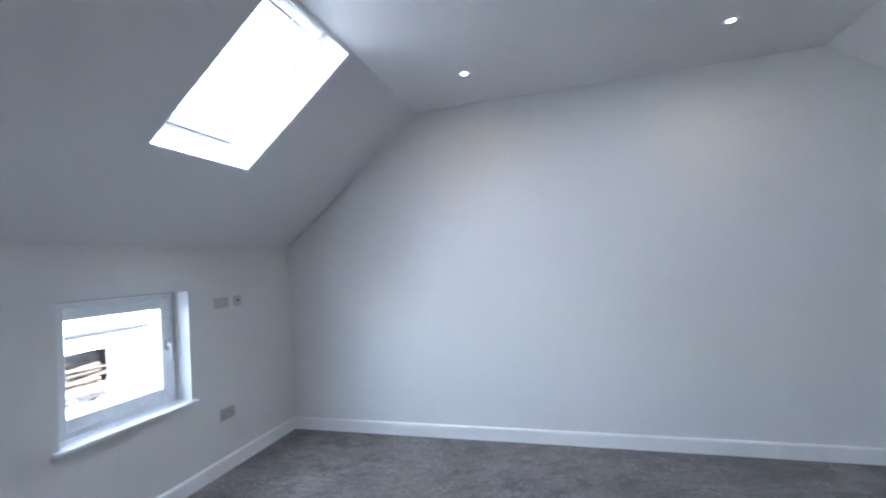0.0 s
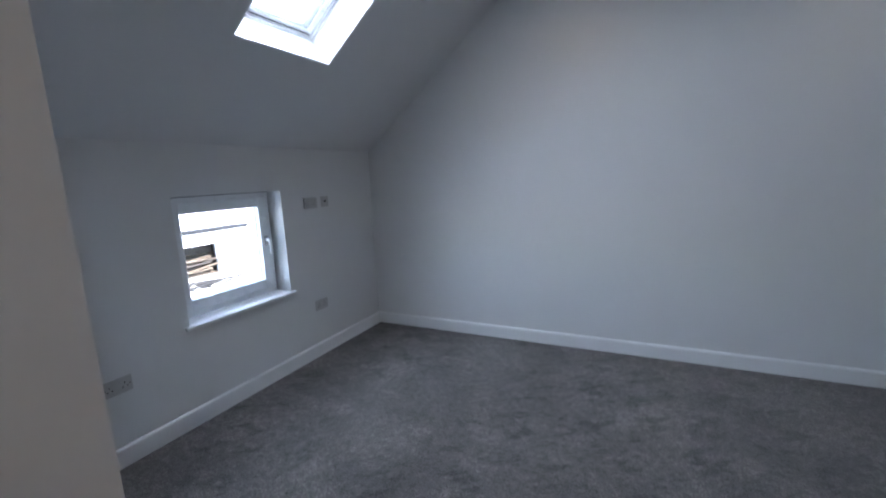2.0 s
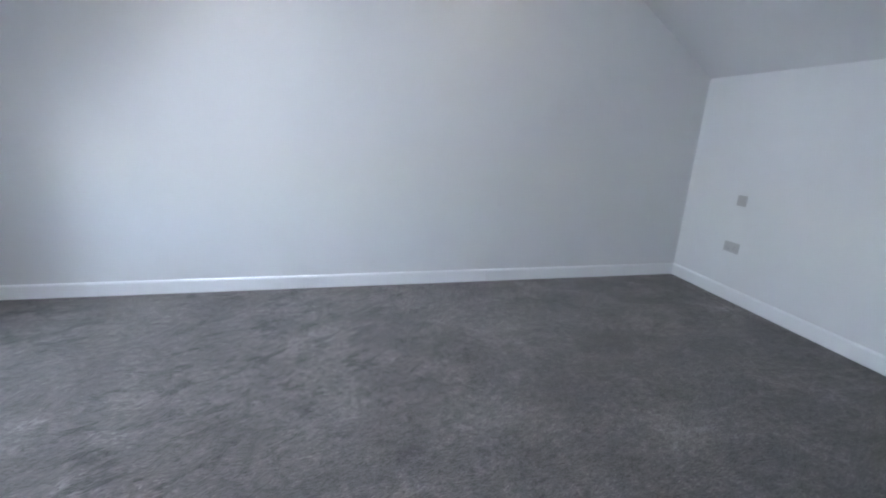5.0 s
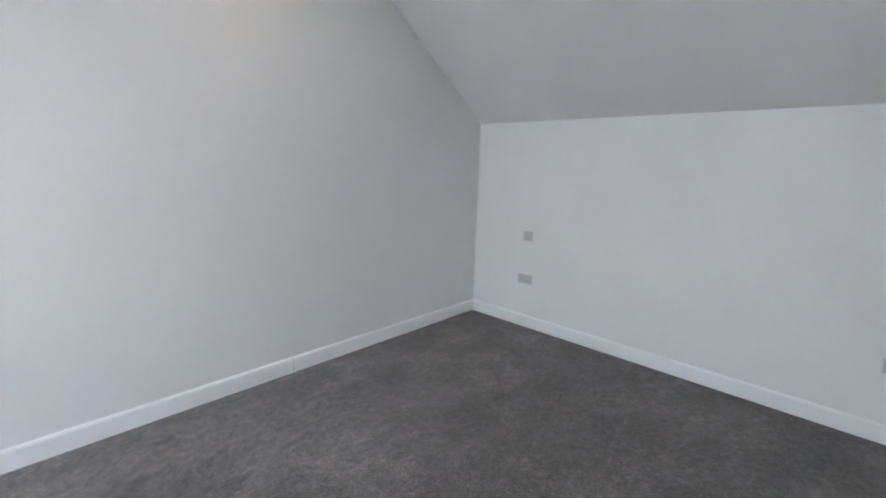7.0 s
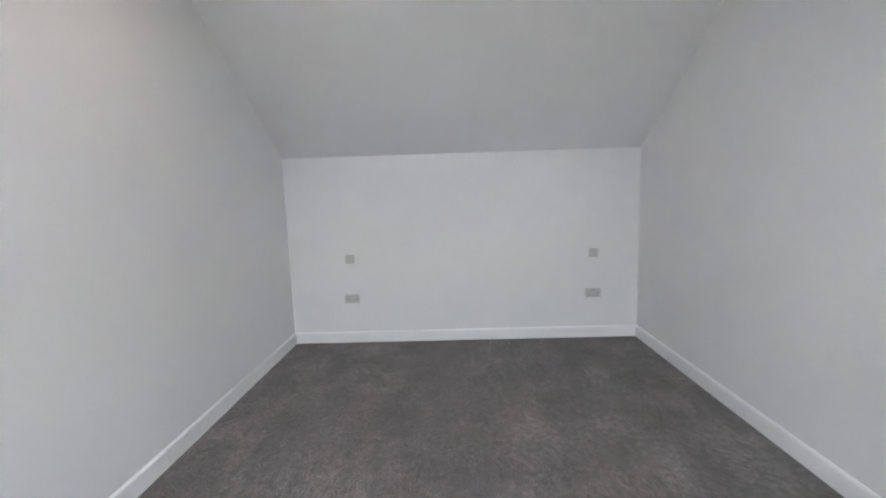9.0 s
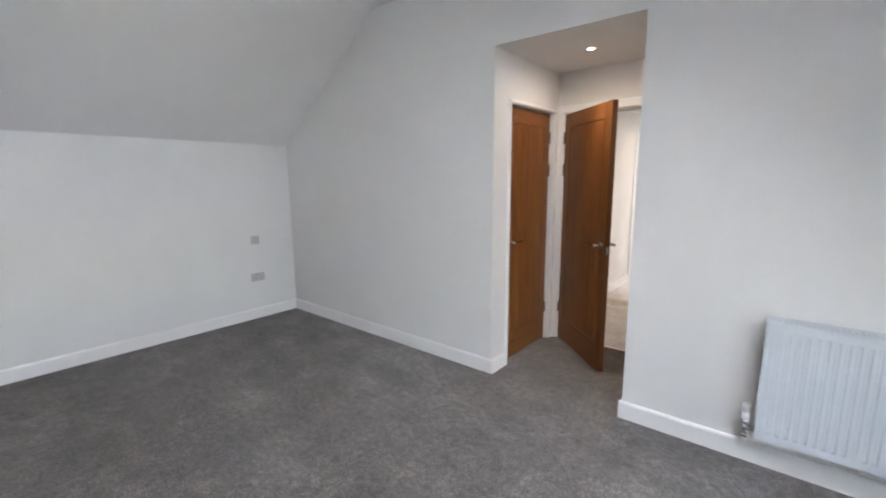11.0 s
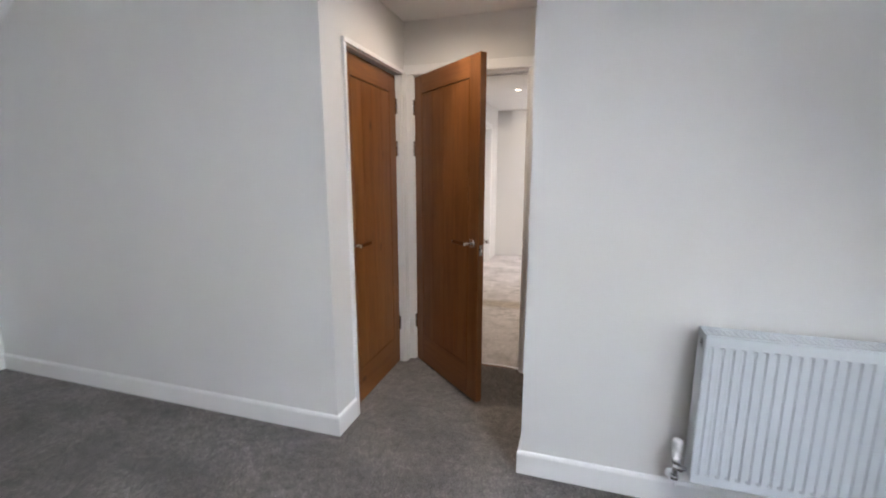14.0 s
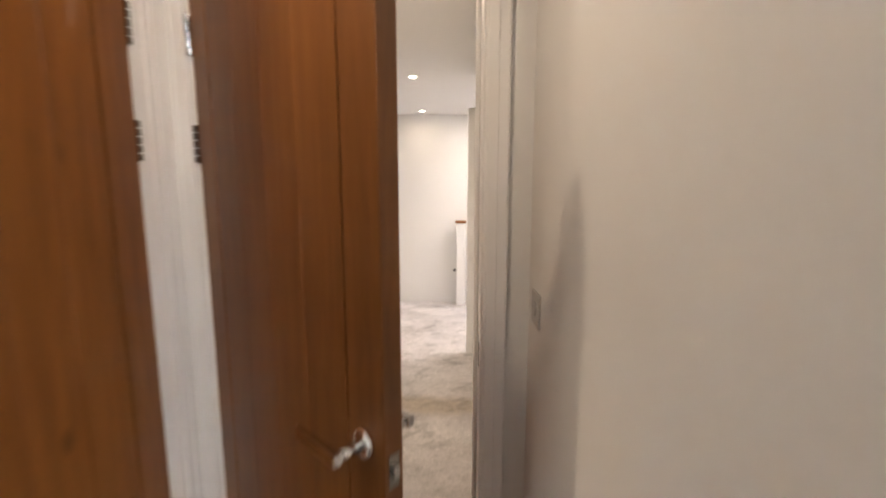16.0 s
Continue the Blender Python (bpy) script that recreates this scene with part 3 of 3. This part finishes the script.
part("sash", ring(bmesh.new(), FR_X0 + 0.012, FR_X1 + 0.018, WIN_S + 0.040, WIN_N - 0.040, 0.672, WIN_HI - 0.038, 0.074, 0.006), M_UPVC, win, "white plastic opening sash")
part("gasket", ring(bmesh.new(), FR_X0 + 0.047, FR_X0 + 0.053, WIN_S + 0.112, WIN_N - 0.112, 0.744, WIN_HI - 0.110, 0.0045, 0), M_GASKET, win, "dark rubber glazing gasket")
pane = part("pane", box(bmesh.new(), (FR_X0 + 0.026, WIN_S + 0.108, 0.740), (FR_X0 + 0.046, WIN_N - 0.108, WIN_HI - 0.106)), M_GLASS, win, "clear window glass")
pane.visible_shadow = False
# black strip standing in for the shade in the gap above the frame
bm = box(bmesh.new(), (FR_X1 + 0.0004, WIN_S + 0.003, WIN_HI - 0.0075), (FR_X1 + 0.002, WIN_N - 0.003, WIN_HI - 0.0008))
part("seal", bm, M_GASKET, win, "black strip for the shaded gap along the head of the frame")
hx = FR_X1 + 0.0182
h = empty("window_handle", Matrix.Identity(4), "", "")
h.parent = win
part("base_plate", box(bmesh.new(), (hx, WIN_N - 0.091, 1.005), (hx + 0.012, WIN_N - 0.061, 1.072), 0.005), M_HINGE, h)
bm = bmesh.new()
rod(bm, (hx + 0.008, WIN_N - 0.076, 1.045), (hx + 0.040, WIN_N - 0.076, 1.045), 0.010, 14)
prev = None
for y, z, x, wy in ((0, 1.055, 0.036, 0.011), (-0.001, 1.03, 0.044, 0.012), (0.003, 0.99, 0.048, 0.011), (0.006, 0.95, 0.046, 0.010), (0.006, 0.925, 0.042, 0.008)):
    cur = [bm.verts.new((hx + x + a * 0.006, WIN_N - 0.076 + y + b * wy, z)) for a, b in ((-1, -0.6), (-0.5, -1), (0.5, -1), (1, -0.6), (1, 0.6), (0.5, 1), (-0.5, 1), (-1, 0.6))]
    if prev:
        for k in range(8):
            bm.faces.new((prev[k], prev[(k + 1) % 8], cur[(k + 1) % 8], cur[k]))
    else:
        bm.faces.new(cur)
    prev = cur
bm.faces.new(prev[::-1])
part("lever", bm, M_UPVC, h, "white lever", True)
bm = box(bmesh.new(), (-6.03, WIN_S, 0.612), (WEST, WIN_N, 0.632))
box(bm, (WEST, WIN_S - 0.035, 0.608), (WEST + 0.032, WIN_N + 0.038, 0.632), 0.006)
part("window_sill", bm, M_TRIM, win, "white gloss window board")

# ---- roof window ----
mid_sky = SKY_V0 + 0.56 * (SKY_V1 - SKY_V0)
rw = empty("window_2", Matrix.Identity(4), "white centre-pivot roof window, closed, in a white lined opening", "roof window", kind="structure")


def slope_ring(u0, u1, v0, v1, n0, n1, w, wb=None):
    bm = bmesh.new()
    wb = w if wb is None else wb
    slab(bm, west_slope, u0, u1, v0, v0 + w, n0, n1)
    slab(bm, west_slope, u0, u1, v1 - w, v1, n0, n1)
    slab(bm, west_slope, u0, u0 + wb, v0 + w, v1 - w, n0, n1)
    slab(bm, west_slope, u1 - w, u1, v0 + w, v1 - w, n0, n1)
    return bm


part("lining", slope_ring(SKY_U0 + 0.0005, SKY_U1 - 0.0005, SKY_V0 + 0.0005, SKY_V1 - 0.0005, 0.001, 0.205, 0.012), M_TRIM, rw, "white painted lining")
part("window_frame", slope_ring(SKY_U0 - 0.01, SKY_U1 + 0.01, SKY_V0 - 0.01, SKY_V1 + 0.01, 0.2055, 0.285, 0.042), M_UPVC, rw, "white roof window frame")
part("sash", slope_ring(SKY_U0 + 0.036, SKY_U1 - 0.036, SKY_V0 + 0.036, SKY_V1 - 0.036, 0.217, 0.285, 0.040, 0.034), M_UPVC, rw, "white pivoting sash")
part("gasket", slope_ring(SKY_U0 + 0.070, SKY_U1 - 0.075, SKY_V0 + 0.075, SKY_V1 - 0.075, 0.224, 0.27, 0.006), M_STRIP, rw, "grey glazing strip")
bm = slab(bmesh.new(), west_slope, SKY_U0 + 0.0425, SKY_U0 + 0.0485, SKY_V0 + 0.044, SKY_V1 - 0.044, 0.2105, 0.2168)
part("seal", bm, M_GASKET, rw, "black rubber seal at the foot of the sash")
bm = slab(bmesh.new(), west_slope, SKY_U1 - 0.105, SKY_U1 - 0.085, SKY_V0 + 0.06, SKY_V1 - 0.06, 0.165, 0.210)
part("control_bar", bm, M_ALU, rw, "pale metal control bar")
bm = slab(bmesh.new(), west_slope, SKY_U1 - 0.112, SKY_U1 - 0.078, mid_sky - 0.035, mid_sky + 0.035, 0.150, 0.1648)
part("catch", bm, M_UPVC, rw, "small white catch on the bar")
# out of view; its height is set to shape the skylight on the walls
part("cladding", slope_ring(SKY_U0 - 0.04, SKY_U1 + 0.04, SKY_V0 - 0.04, SKY_V1 + 0.04, 0.2855, 0.44, 0.085), M_ALU, rw, "unseen grey metal outer cladding, raised to cut the daylight")
pane = part("pane", slab(bmesh.new(), west_slope, SKY_U0 + 0.068, SKY_U1 - 0.072, SKY_V0 + 0.072, SKY_V1 - 0.072, 0.245, 0.262), M_GLASS, rw, "clear roof window glass")
pane.visible_shadow = False

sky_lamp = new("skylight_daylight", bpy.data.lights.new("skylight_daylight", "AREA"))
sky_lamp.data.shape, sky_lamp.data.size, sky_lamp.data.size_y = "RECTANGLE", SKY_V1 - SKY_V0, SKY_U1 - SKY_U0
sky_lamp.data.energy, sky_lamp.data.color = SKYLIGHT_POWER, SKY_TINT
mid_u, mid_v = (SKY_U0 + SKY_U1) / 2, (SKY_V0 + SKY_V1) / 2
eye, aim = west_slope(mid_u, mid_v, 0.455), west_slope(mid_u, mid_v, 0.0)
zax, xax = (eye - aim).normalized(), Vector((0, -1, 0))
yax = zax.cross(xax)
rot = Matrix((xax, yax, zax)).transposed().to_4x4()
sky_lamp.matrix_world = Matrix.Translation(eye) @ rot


win_lamp = new("window_daylight", bpy.data.lights.new("window_daylight", "AREA"))
win_lamp.data.shape, win_lamp.data.size, win_lamp.data.size_y = "RECTANGLE", 2.4, 0.64
win_lamp.data.energy, win_lamp.data.color = WINDOW_POWER, WINDOW_TINT
win_lamp.matrix_world = look((-6.75, (WIN_S + WIN_N) / 2, 1.64), (-5.75, (WIN_S + WIN_N) / 2, 1.60))


# ---- downlights ----
def downlight(x, y, z, label, power, cone=172, beam=0.0):
    root = empty("downlight", pose(x, y, z), label, "downlight", "ceiling downlights")
    m = Matrix.Rotation(radians(180), 4, "X")
    bm = bmesh.new()
    prof = [(0.0195, 0.0), (0.042, 0.0), (0.042, 0.002), (0.039, 0.0045), (0.030, 0.0055), (0.0195, 0.003)]
    rings = [[bm.verts.new(m @ Vector((r * math.cos(2 * math.pi * k / 32), r * math.sin(2 * math.pi * k / 32), hh))) for k in range(32)] for r, hh in prof]
    for r0, r1 in zip(rings, rings[1:] + rings[:1]):
        for k in range(32):
            bm.faces.new((r0[k], r0[(k + 1) % 32], r1[(k + 1) % 32], r1[k]))
    part("bezel", bm, M_UPVC, root, "white bezel", True)
    bm = bmesh.new()
    bmesh.ops.create_circle(bm, cap_ends=True, segments=28, radius=0.0193, matrix=Matrix.Translation((0, 0, -0.003)))
    part("bulb", bm, M_LAMP, root, "lit lamp")
    lamp = new("downlight_lamp", bpy.data.lights.new("downlight_lamp", "SPOT"))
    lamp.data.energy, lamp.data.color, lamp.data.spot_size, lamp.data.spot_blend, lamp.data.shadow_soft_size = power, SPOT_TINT, radians(cone), 1.0, 0.018
    lamp.matrix_world = pose(x, y, z - 0.012)
    if beam:
        # the bright core of the reflector's beam
        core = new("downlight_core", bpy.data.lights.new("downlight_core", "SPOT"))
        core.data.energy, core.data.color, core.data.spot_size, core.data.spot_blend, core.data.shadow_soft_size = beam, SPOT_TINT, radians(52), 1.0, 0.018
        core.matrix_world = pose(x, y, z - 0.012)
    return root


downlight(-3.900, 2.79, CEIL, "lit round recessed downlight in the flat ceiling", SPOT_POWER)
downlight(-2.245, 2.737, CEIL, "lit round recessed downlight in the flat ceiling", SPOT_POWER)
downlight(-3.135, -0.49, REC_CEIL, "lit round recessed downlight in the lowered ceiling", SPOT_POWER * 1.85, beam=SPOT_POWER * 3.6)
# unseen, assumed from the row's spacing; added to light the near carpet
downlight(-3.130, -1.92, LAND_CEIL, "lit round recessed downlight in the landing ceiling", SPOT_POWER * 4.2, 160)
downlight(-3.110, -3.40, LAND_CEIL, "lit round recessed downlight in the landing ceiling", SPOT_POWER * 2.0, 150)
downlight(-3.090, -4.88, LAND_CEIL, "lit round recessed downlight in the landing ceiling", SPOT_POWER * 0.45, 150)


# ---- sockets and switches ----
def plate(name, m, width, label, category, face):
    """A flat steel plate with its inserts; local x along the wall, y out of it, z up."""
    root = empty(name, m, label, category, "steel wall plates")
    w, hgt = width / 2, 0.043
    part("faceplate", box(bmesh.new(), (-w, 0, -hgt), (w, 0.0055, hgt), 0.002), M_PLATE, root)
    screws = [-0.060, 0.060] if width > 0.1 else [-0.030, 0.030]
    sc = None
    for x in screws:
        if sc is None:
            sc = part("screw", rod(bmesh.new(), (0, 0.005, 0), (0, 0.0066, 0), 0.0035, 12), M_CHROME, root)
            sc.matrix_local = pose(x, 0, 0)
        else:
            again(sc, root, pose(x, 0, 0))
    if face == "double":
        for x in (-0.036, 0.036):
            part("rocker", box(bmesh.new(), (x * 0.45 - 0.006, 0.005, 0.016), (x * 0.45 + 0.006, 0.009, 0.030), 0.0015), M_PLATE, root)
            bm = bmesh.new()
            for dx, dz, a, b in ((0, 0.010, 0.0022, 0.0045), (-0.011, -0.012, 0.0042, 0.0022), (0.011, -0.012, 0.0042, 0.0022)):
                box(bm, (x + dx - a, 0.0052, dz - b), (x + dx + a, 0.0061, dz + b))
            part("pin_holes", bm, M_DARK, root, "dark pin holes")
    elif face == "marked":
        part("slot", box(bmesh.new(), (-0.012, 0.0052, 0.024), (0.012, 0.0068, 0.032)), M_DARK, root, "dark slot")
        for x in (-0.036, 0.036):
            bm = bmesh.new()
            for dx, dz, a, b in ((0, 0.004, 0.0022, 0.0045), (-0.011, -0.016, 0.0042, 0.0022), (0.011, -0.016, 0.0042, 0.0022)):
                box(bm, (x + dx - a, 0.0052, dz - b), (x + dx + a, 0.0061, dz + b))
            part("pin_holes", bm, M_DARK, root, "dark pin holes")
    elif face == "aerial":
        part("outlet", rod(bmesh.new(), (0, 0.005, 0.004), (0, 0.011, 0.004), 0.009, 18), M_DARK, root, "dark round outlet")
    else:
        part("rocker", box(bmesh.new(), (-0.012, 0.005, -0.018), (0.012, 0.0095, 0.018), 0.002), M_PLATE, root)
    return root


for y, z, w, kind, label, cat in ((2.790, 0.838, 0.086, "rocker", "single brushed steel wall switch on the knee wall", "switch"),
                                  (2.790, 0.444, 0.146, "double", "double brushed steel wall socket on the knee wall", "socket"),
                                  (0.429, 0.838, 0.086, "rocker", "single brushed steel wall switch on the knee wall", "switch"),
                                  (0.429, 0.444, 0.146, "marked", "double brushed steel wall socket with a dark slot", "socket")):
    plate("wall_" + cat, pose(EAST, y, z, 0, 0, 90), w, label, cat, kind)
for y, z, w, kind, label, cat in ((2.541, 1.292, 0.146, "double", "double brushed steel wall socket beside the window", "socket"),
                                  (2.708, 1.293, 0.086, "aerial", "single steel aerial outlet with a dark hole", "socket"),
                                  (2.560, 0.433, 0.146, "double", "double brushed steel wall socket low beside the window", "socket"),
                                  (0.998, 0.444, 0.146, "double", "double brushed steel wall socket low below the slope", "socket")):
    plate("wall_" + cat, pose(WEST, y, z, 0, 0, -90), w, label, cat, kind)
plate("wall_switch", pose(REC_W, -0.90, 1.11, 0, 0, -90), 0.086, "single brushed steel light switch beside the doorway", "switch", "rocker")


# ---- radiator ----
def radiator():
    x1, length, z0, z1 = -4.283, 1.20, 0.200, 0.795
    x0 = x1 - length
    root = empty("radiator", Matrix.Identity(4), "white enamelled double panel radiator hung on the wall", "radiator")
    pitch, n = 0.0333, 36

    def panel(name, yb, yf):
        bm = bmesh.new()
        zs = [z0, z0 + 0.034, z0 + 0.044, z1 - 0.048, z1 - 0.040, z1 - 0.004]
        depth = [0.0, 0.0, 1.0, 1.0, 0.0, 0.0]
        xs, prof = [x0], [0.0]
        for k in range(n):
            c = x0 + pitch * (k + 0.5)
            for d, p in ((-0.0163, 0), (-0.0082, 0), (-0.0050, 1), (0.0050, 1), (0.0082, 0)):
                xs.append(c + d)
                prof.append(p)
        xs.append(x1)
        prof.append(0.0)
        g = [[bm.verts.new((x, yf - 0.0072 * p * dz, z)) for x, p in zip(xs, prof)] for z, dz in zip(zs, depth)]
        for r0, r1 in zip(g, g[1:]):
            for k in range(len(xs) - 1):
                bm.faces.new((r0[k], r0[k + 1], r1[k + 1], r1[k]))
        back = [bm.verts.new((x, yb, z)) for x, z in ((x0, z0), (x1, z0), (x1, zs[-1]), (x0, zs[-1]))]
        bm.faces.new(back)
        bm.faces.new([*g[0], back[1], back[0]])
        bm.faces.new([*g[-1], back[2], back[3]])
        bm.faces.new([back[0], *[r[0] for r in g], back[3]])
        bm.faces.new([back[1], *[r[-1] for r in g], back[2]])
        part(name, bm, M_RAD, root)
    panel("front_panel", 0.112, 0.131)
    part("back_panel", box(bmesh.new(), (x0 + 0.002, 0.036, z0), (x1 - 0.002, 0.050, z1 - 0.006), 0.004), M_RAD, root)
    for a, b in ((x0 - 0.003, x0 - 0.0005), (x1 + 0.0005, x1 + 0.003)):
        bm = bmesh.new()
        box(bm, (a, 0.034, z0 + 0.01), (b, 0.130, z1 - 0.060), 0.0008)
        box(bm, (a, 0.034, z1 - 0.0599), (b, 0.066, z1 + 0.002), 0.0008)
        box(bm, (a, 0.098, z1 - 0.0599), (b, 0.130, z1 + 0.002), 0.0008)
        box(bm, (a, 0.066, z1 - 0.025), (b, 0.098, z1 + 0.002))
        cover = part("side_panel", bm, M_RAD, root, "white end cover")
        side = -0.0006 if a < x0 else 0.0006
        part("slot", box(bmesh.new(), ((a if a < x0 else b), 0.073, z1 - 0.050), ((a if a < x0 else b) + side, 0.086, z1 - 0.030)), M_DARK, cover, "dark slot near the top")
    bm = bmesh.new()
    box(bm, (x0, 0.034, z1 - 0.002), (x1, 0.052, z1 + 0.003), 0.001)
    box(bm, (x0, 0.112, z1 - 0.002), (x1, 0.131, z1 + 0.003), 0.001)
    for k in range(61):
        x = x0 + 0.004 + k * (length - 0.008) / 60
        box(bm, (x - 0.0062, 0.0521, z1 - 0.002), (x + 0.0062, 0.1119, z1 + 0.001))
    for y in (0.070, 0.092):
        box(bm, (x0, y - 0.003, z1 - 0.003), (x1, y + 0.003, z1 + 0.0005))
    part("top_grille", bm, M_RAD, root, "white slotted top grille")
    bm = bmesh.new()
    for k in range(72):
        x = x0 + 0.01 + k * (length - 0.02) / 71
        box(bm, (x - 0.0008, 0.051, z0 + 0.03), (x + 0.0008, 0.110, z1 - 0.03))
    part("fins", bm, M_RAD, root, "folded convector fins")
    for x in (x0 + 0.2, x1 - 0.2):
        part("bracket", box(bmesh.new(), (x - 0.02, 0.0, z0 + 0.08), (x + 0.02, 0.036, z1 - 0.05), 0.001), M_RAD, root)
    # thermostatic valve at the near end
    vx, vy = x1 + 0.042, 0.075
    valve = empty("valve", Matrix.Identity(4), "", "")
    valve.parent = root
    bm = bmesh.new()
    rod(bm, (vx, vy, 0.175), (vx, vy, 0.245), 0.012, 16)
    rod(bm, (x1 - 0.01, vy, 0.215), (vx, vy, 0.215), 0.010, 16)
    rod(bm, (vx - 0.024, vy, 0.215), (vx - 0.012, vy, 0.215), 0.016, 6)
    rod(bm, (vx, vy, 0.236), (vx, vy, 0.256), 0.0165, 18)
    rod(bm, (vx, vy, 0.166), (vx, vy, 0.182), 0.0155, 6)
    part("valve_body", bm, M_CHROME, valve, "chrome valve body", True)
    head = lathe(bmesh.new(), [(0.013, 0.256), (0.0165, 0.261), (0.0172, 0.292), (0.0150, 0.2935), (0.0150, 0.299), (0.0192, 0.3005), (0.0196, 0.330), (0.0172, 0.336), (0.010, 0.338)],
                 Matrix.Translation((vx, vy, 0)), 24)
    part("thermostat_head", head, M_UPVC, valve, "white thermostat head", True)
    bm = bmesh.new()
    rod(bm, (vx, vy, 0.138), (vx, vy, 0.168), 0.0075, 14)
    bmesh.ops.create_uvsphere(bm, u_segments=14, v_segments=8, radius=0.0085, matrix=Matrix.Translation((vx, vy, 0.138)))
    rod(bm, (vx, vy, 0.138), (vx, 0.0, 0.138), 0.0075, 14)
    part("pipe", bm, M_UPVC, root, "white pipe into the wall", True)
    bm = lathe(bmesh.new(), [(0.019, 0.0), (0.019, 0.006), (0.012, 0.012)], Matrix.Translation((vx, 0.0, 0.138)) @ Matrix.Rotation(radians(-90), 4, "X"), 20)
    part("pipe_collar", bm, M_UPVC, root, "white pipe collar", True)
    return root


radiator()

# ---- landing things ----
post = empty("newel_post", pose(-3.54, -4.99, 0), "white square newel post with a flat oak cap", "newel post")
part("post", box(bmesh.new(), (-0.050, -0.050, 0), (0.050, 0.050, 1.012), 0.004), M_TRIM, post)
part("cap", box(bmesh.new(), (-0.064, -0.064, 1.0122), (0.064, 0.064, 1.040), 0.005), M_OAK_H, post, "flat oak cap")
part("knob", lathe(bmesh.new(), [(0.010, 0), (0.010, 0.012), (0.018, 0.02), (0.018, 0.03), (0.010, 0.036)],
                   Matrix.Translation((0.051, 0.02, 0.44)) @ Matrix.Rotation(radians(90), 4, "Y"), 16), M_DARK, post, "dark knob", True)

# ---- outside the window ----
OUT_X, GROUND_Z = -21.8, -2.9
bm = bmesh.new()
box(bm, (-3000, -3000, GROUND_Z - 1), (3000, 3000, GROUND_Z))
setting("ground", bm, M_RUBBLE, "pale churned building ground with rubble", "ground")

nb = empty("neighbour_building", pose(OUT_X, 11.45, GROUND_Z), "pale rendered low building with an open unglazed bay", "building")
bm = boxes(((-0.2, -9.0, 0), (0, -0.85, 2.45)), ((-0.2, 1.52, 0), (0, 2.8, 2.45)), ((-0.2, -0.85, 1.72), (0, 1.52, 2.45)), ((-0.2, -0.85, 0), (0, 1.52, 0.30)),
           ((-5.0, -9.0, 0), (-4.8, 2.8, 2.45)), ((-4.8, -9.0, 0), (-0.2, -8.8, 2.45)), ((-4.8, 2.6, 0), (-0.2, 2.8, 2.45)))
part("wall", bm, M_RENDER, nb)
bm = prism(bmesh.new(), [(0.35, 2.42), (0.35, 2.52), (-2.5, 4.02), (-5.3, 2.52), (-5.3, 2.42), (-2.5, 3.90)], 12.3, lambda a, b, d: (a, -9.25 + d, b))
part("roof", bm, M_SLATE, nb, "pale roof")
bm = bmesh.new()
rod(bm, (0.42, -9.2, 2.42), (0.42, 2.95, 2.42), 0.09, 12)
box(bm, (0.30, -9.2, 2.30), (0.345, 2.95, 2.415))
part("gutter", bm, M_GUTTER, nb, "grey gutter and fascia")
part("inner_wall", box(bmesh.new(), (-1.9, -1.4, 0), (-1.7, 2.6, 2.2)), M_BLOCK, nb, "dark block wall inside the bay")
bay = [("side", (-1.7, -1.4, 0), (-0.2, -1.2, 2.2)), ("side", (-1.7, 2.4, 0), (-0.2, 2.6, 2.2))]
for _, lo, hi in bay:
    part("inner_wall", box(bmesh.new(), lo, hi), M_BLOCK, nb)

rng = random.Random(5)
stack = empty("timber_stack", pose(OUT_X - 0.7, 12.1, GROUND_Z), "loose stack of sawn timber in the open bay", "timber")
boards = {}
for k in range(44):
    kind = rng.choice((0, 1, 2))
    row, col = divmod(k, 6)
    mm = pose(-0.35 + col * 0.2 + rng.uniform(-0.05, 0.05), rng.uniform(-0.6, 0.3), 0.02 + row * 0.16, rng.uniform(-6, 6), 0, rng.uniform(-16, 16))
    if kind not in boards:
        ln, th, wd = ((2.0, 0.05, 0.15), (1.7, 0.08, 0.10), (2.2, 0.04, 0.2))[kind]
        boards[kind] = part("board", box(bmesh.new(), (-wd / 2, -ln / 2, 0), (wd / 2, ln / 2, th), 0.004), M_TIMBER, stack)
        boards[kind].matrix_local = mm
    else:
        again(boards[kind], stack, mm)

heap = empty("board_heap", pose(OUT_X + 0.9, 11.9, GROUND_Z), "heap of dark weathered boards lying before the bay", "timber")
plank = None
for k in range(14):
    row = k // 5
    mm = pose(rng.uniform(-0.5, 0.6), rng.uniform(-1.3, 0.9), 0.02 + row * 0.09, rng.uniform(-5, 5), rng.uniform(-4, 4), rng.uniform(-28, 28))
    if plank is None:
        plank = part("board", box(bmesh.new(), (-0.06, -0.8, 0), (0.06, 0.8, 0.045), 0.004), M_WEATHERED, heap)
        plank.matrix_local = mm
    else:
        again(plank, heap, mm)

bm = bmesh.new()
for k in range(160):
    s = rng.uniform(0.05, 0.22)
    m = pose(OUT_X + rng.uniform(0.3, 6), rng.uniform(7, 17), GROUND_Z + s * 0.2, rng.uniform(0, 360), rng.uniform(0, 360), rng.uniform(0, 360)) @ Matrix.Diagonal((s, s * rng.uniform(0.6, 1), s * rng.uniform(0.4, 0.8), 1))
    bmesh.ops.create_icosphere(bm, subdivisions=1, radius=1, matrix=m)
tagged(link("rubble", bm, M_RENDER), "scattered pale rubble on the ground", "rubble", kind="stuff")
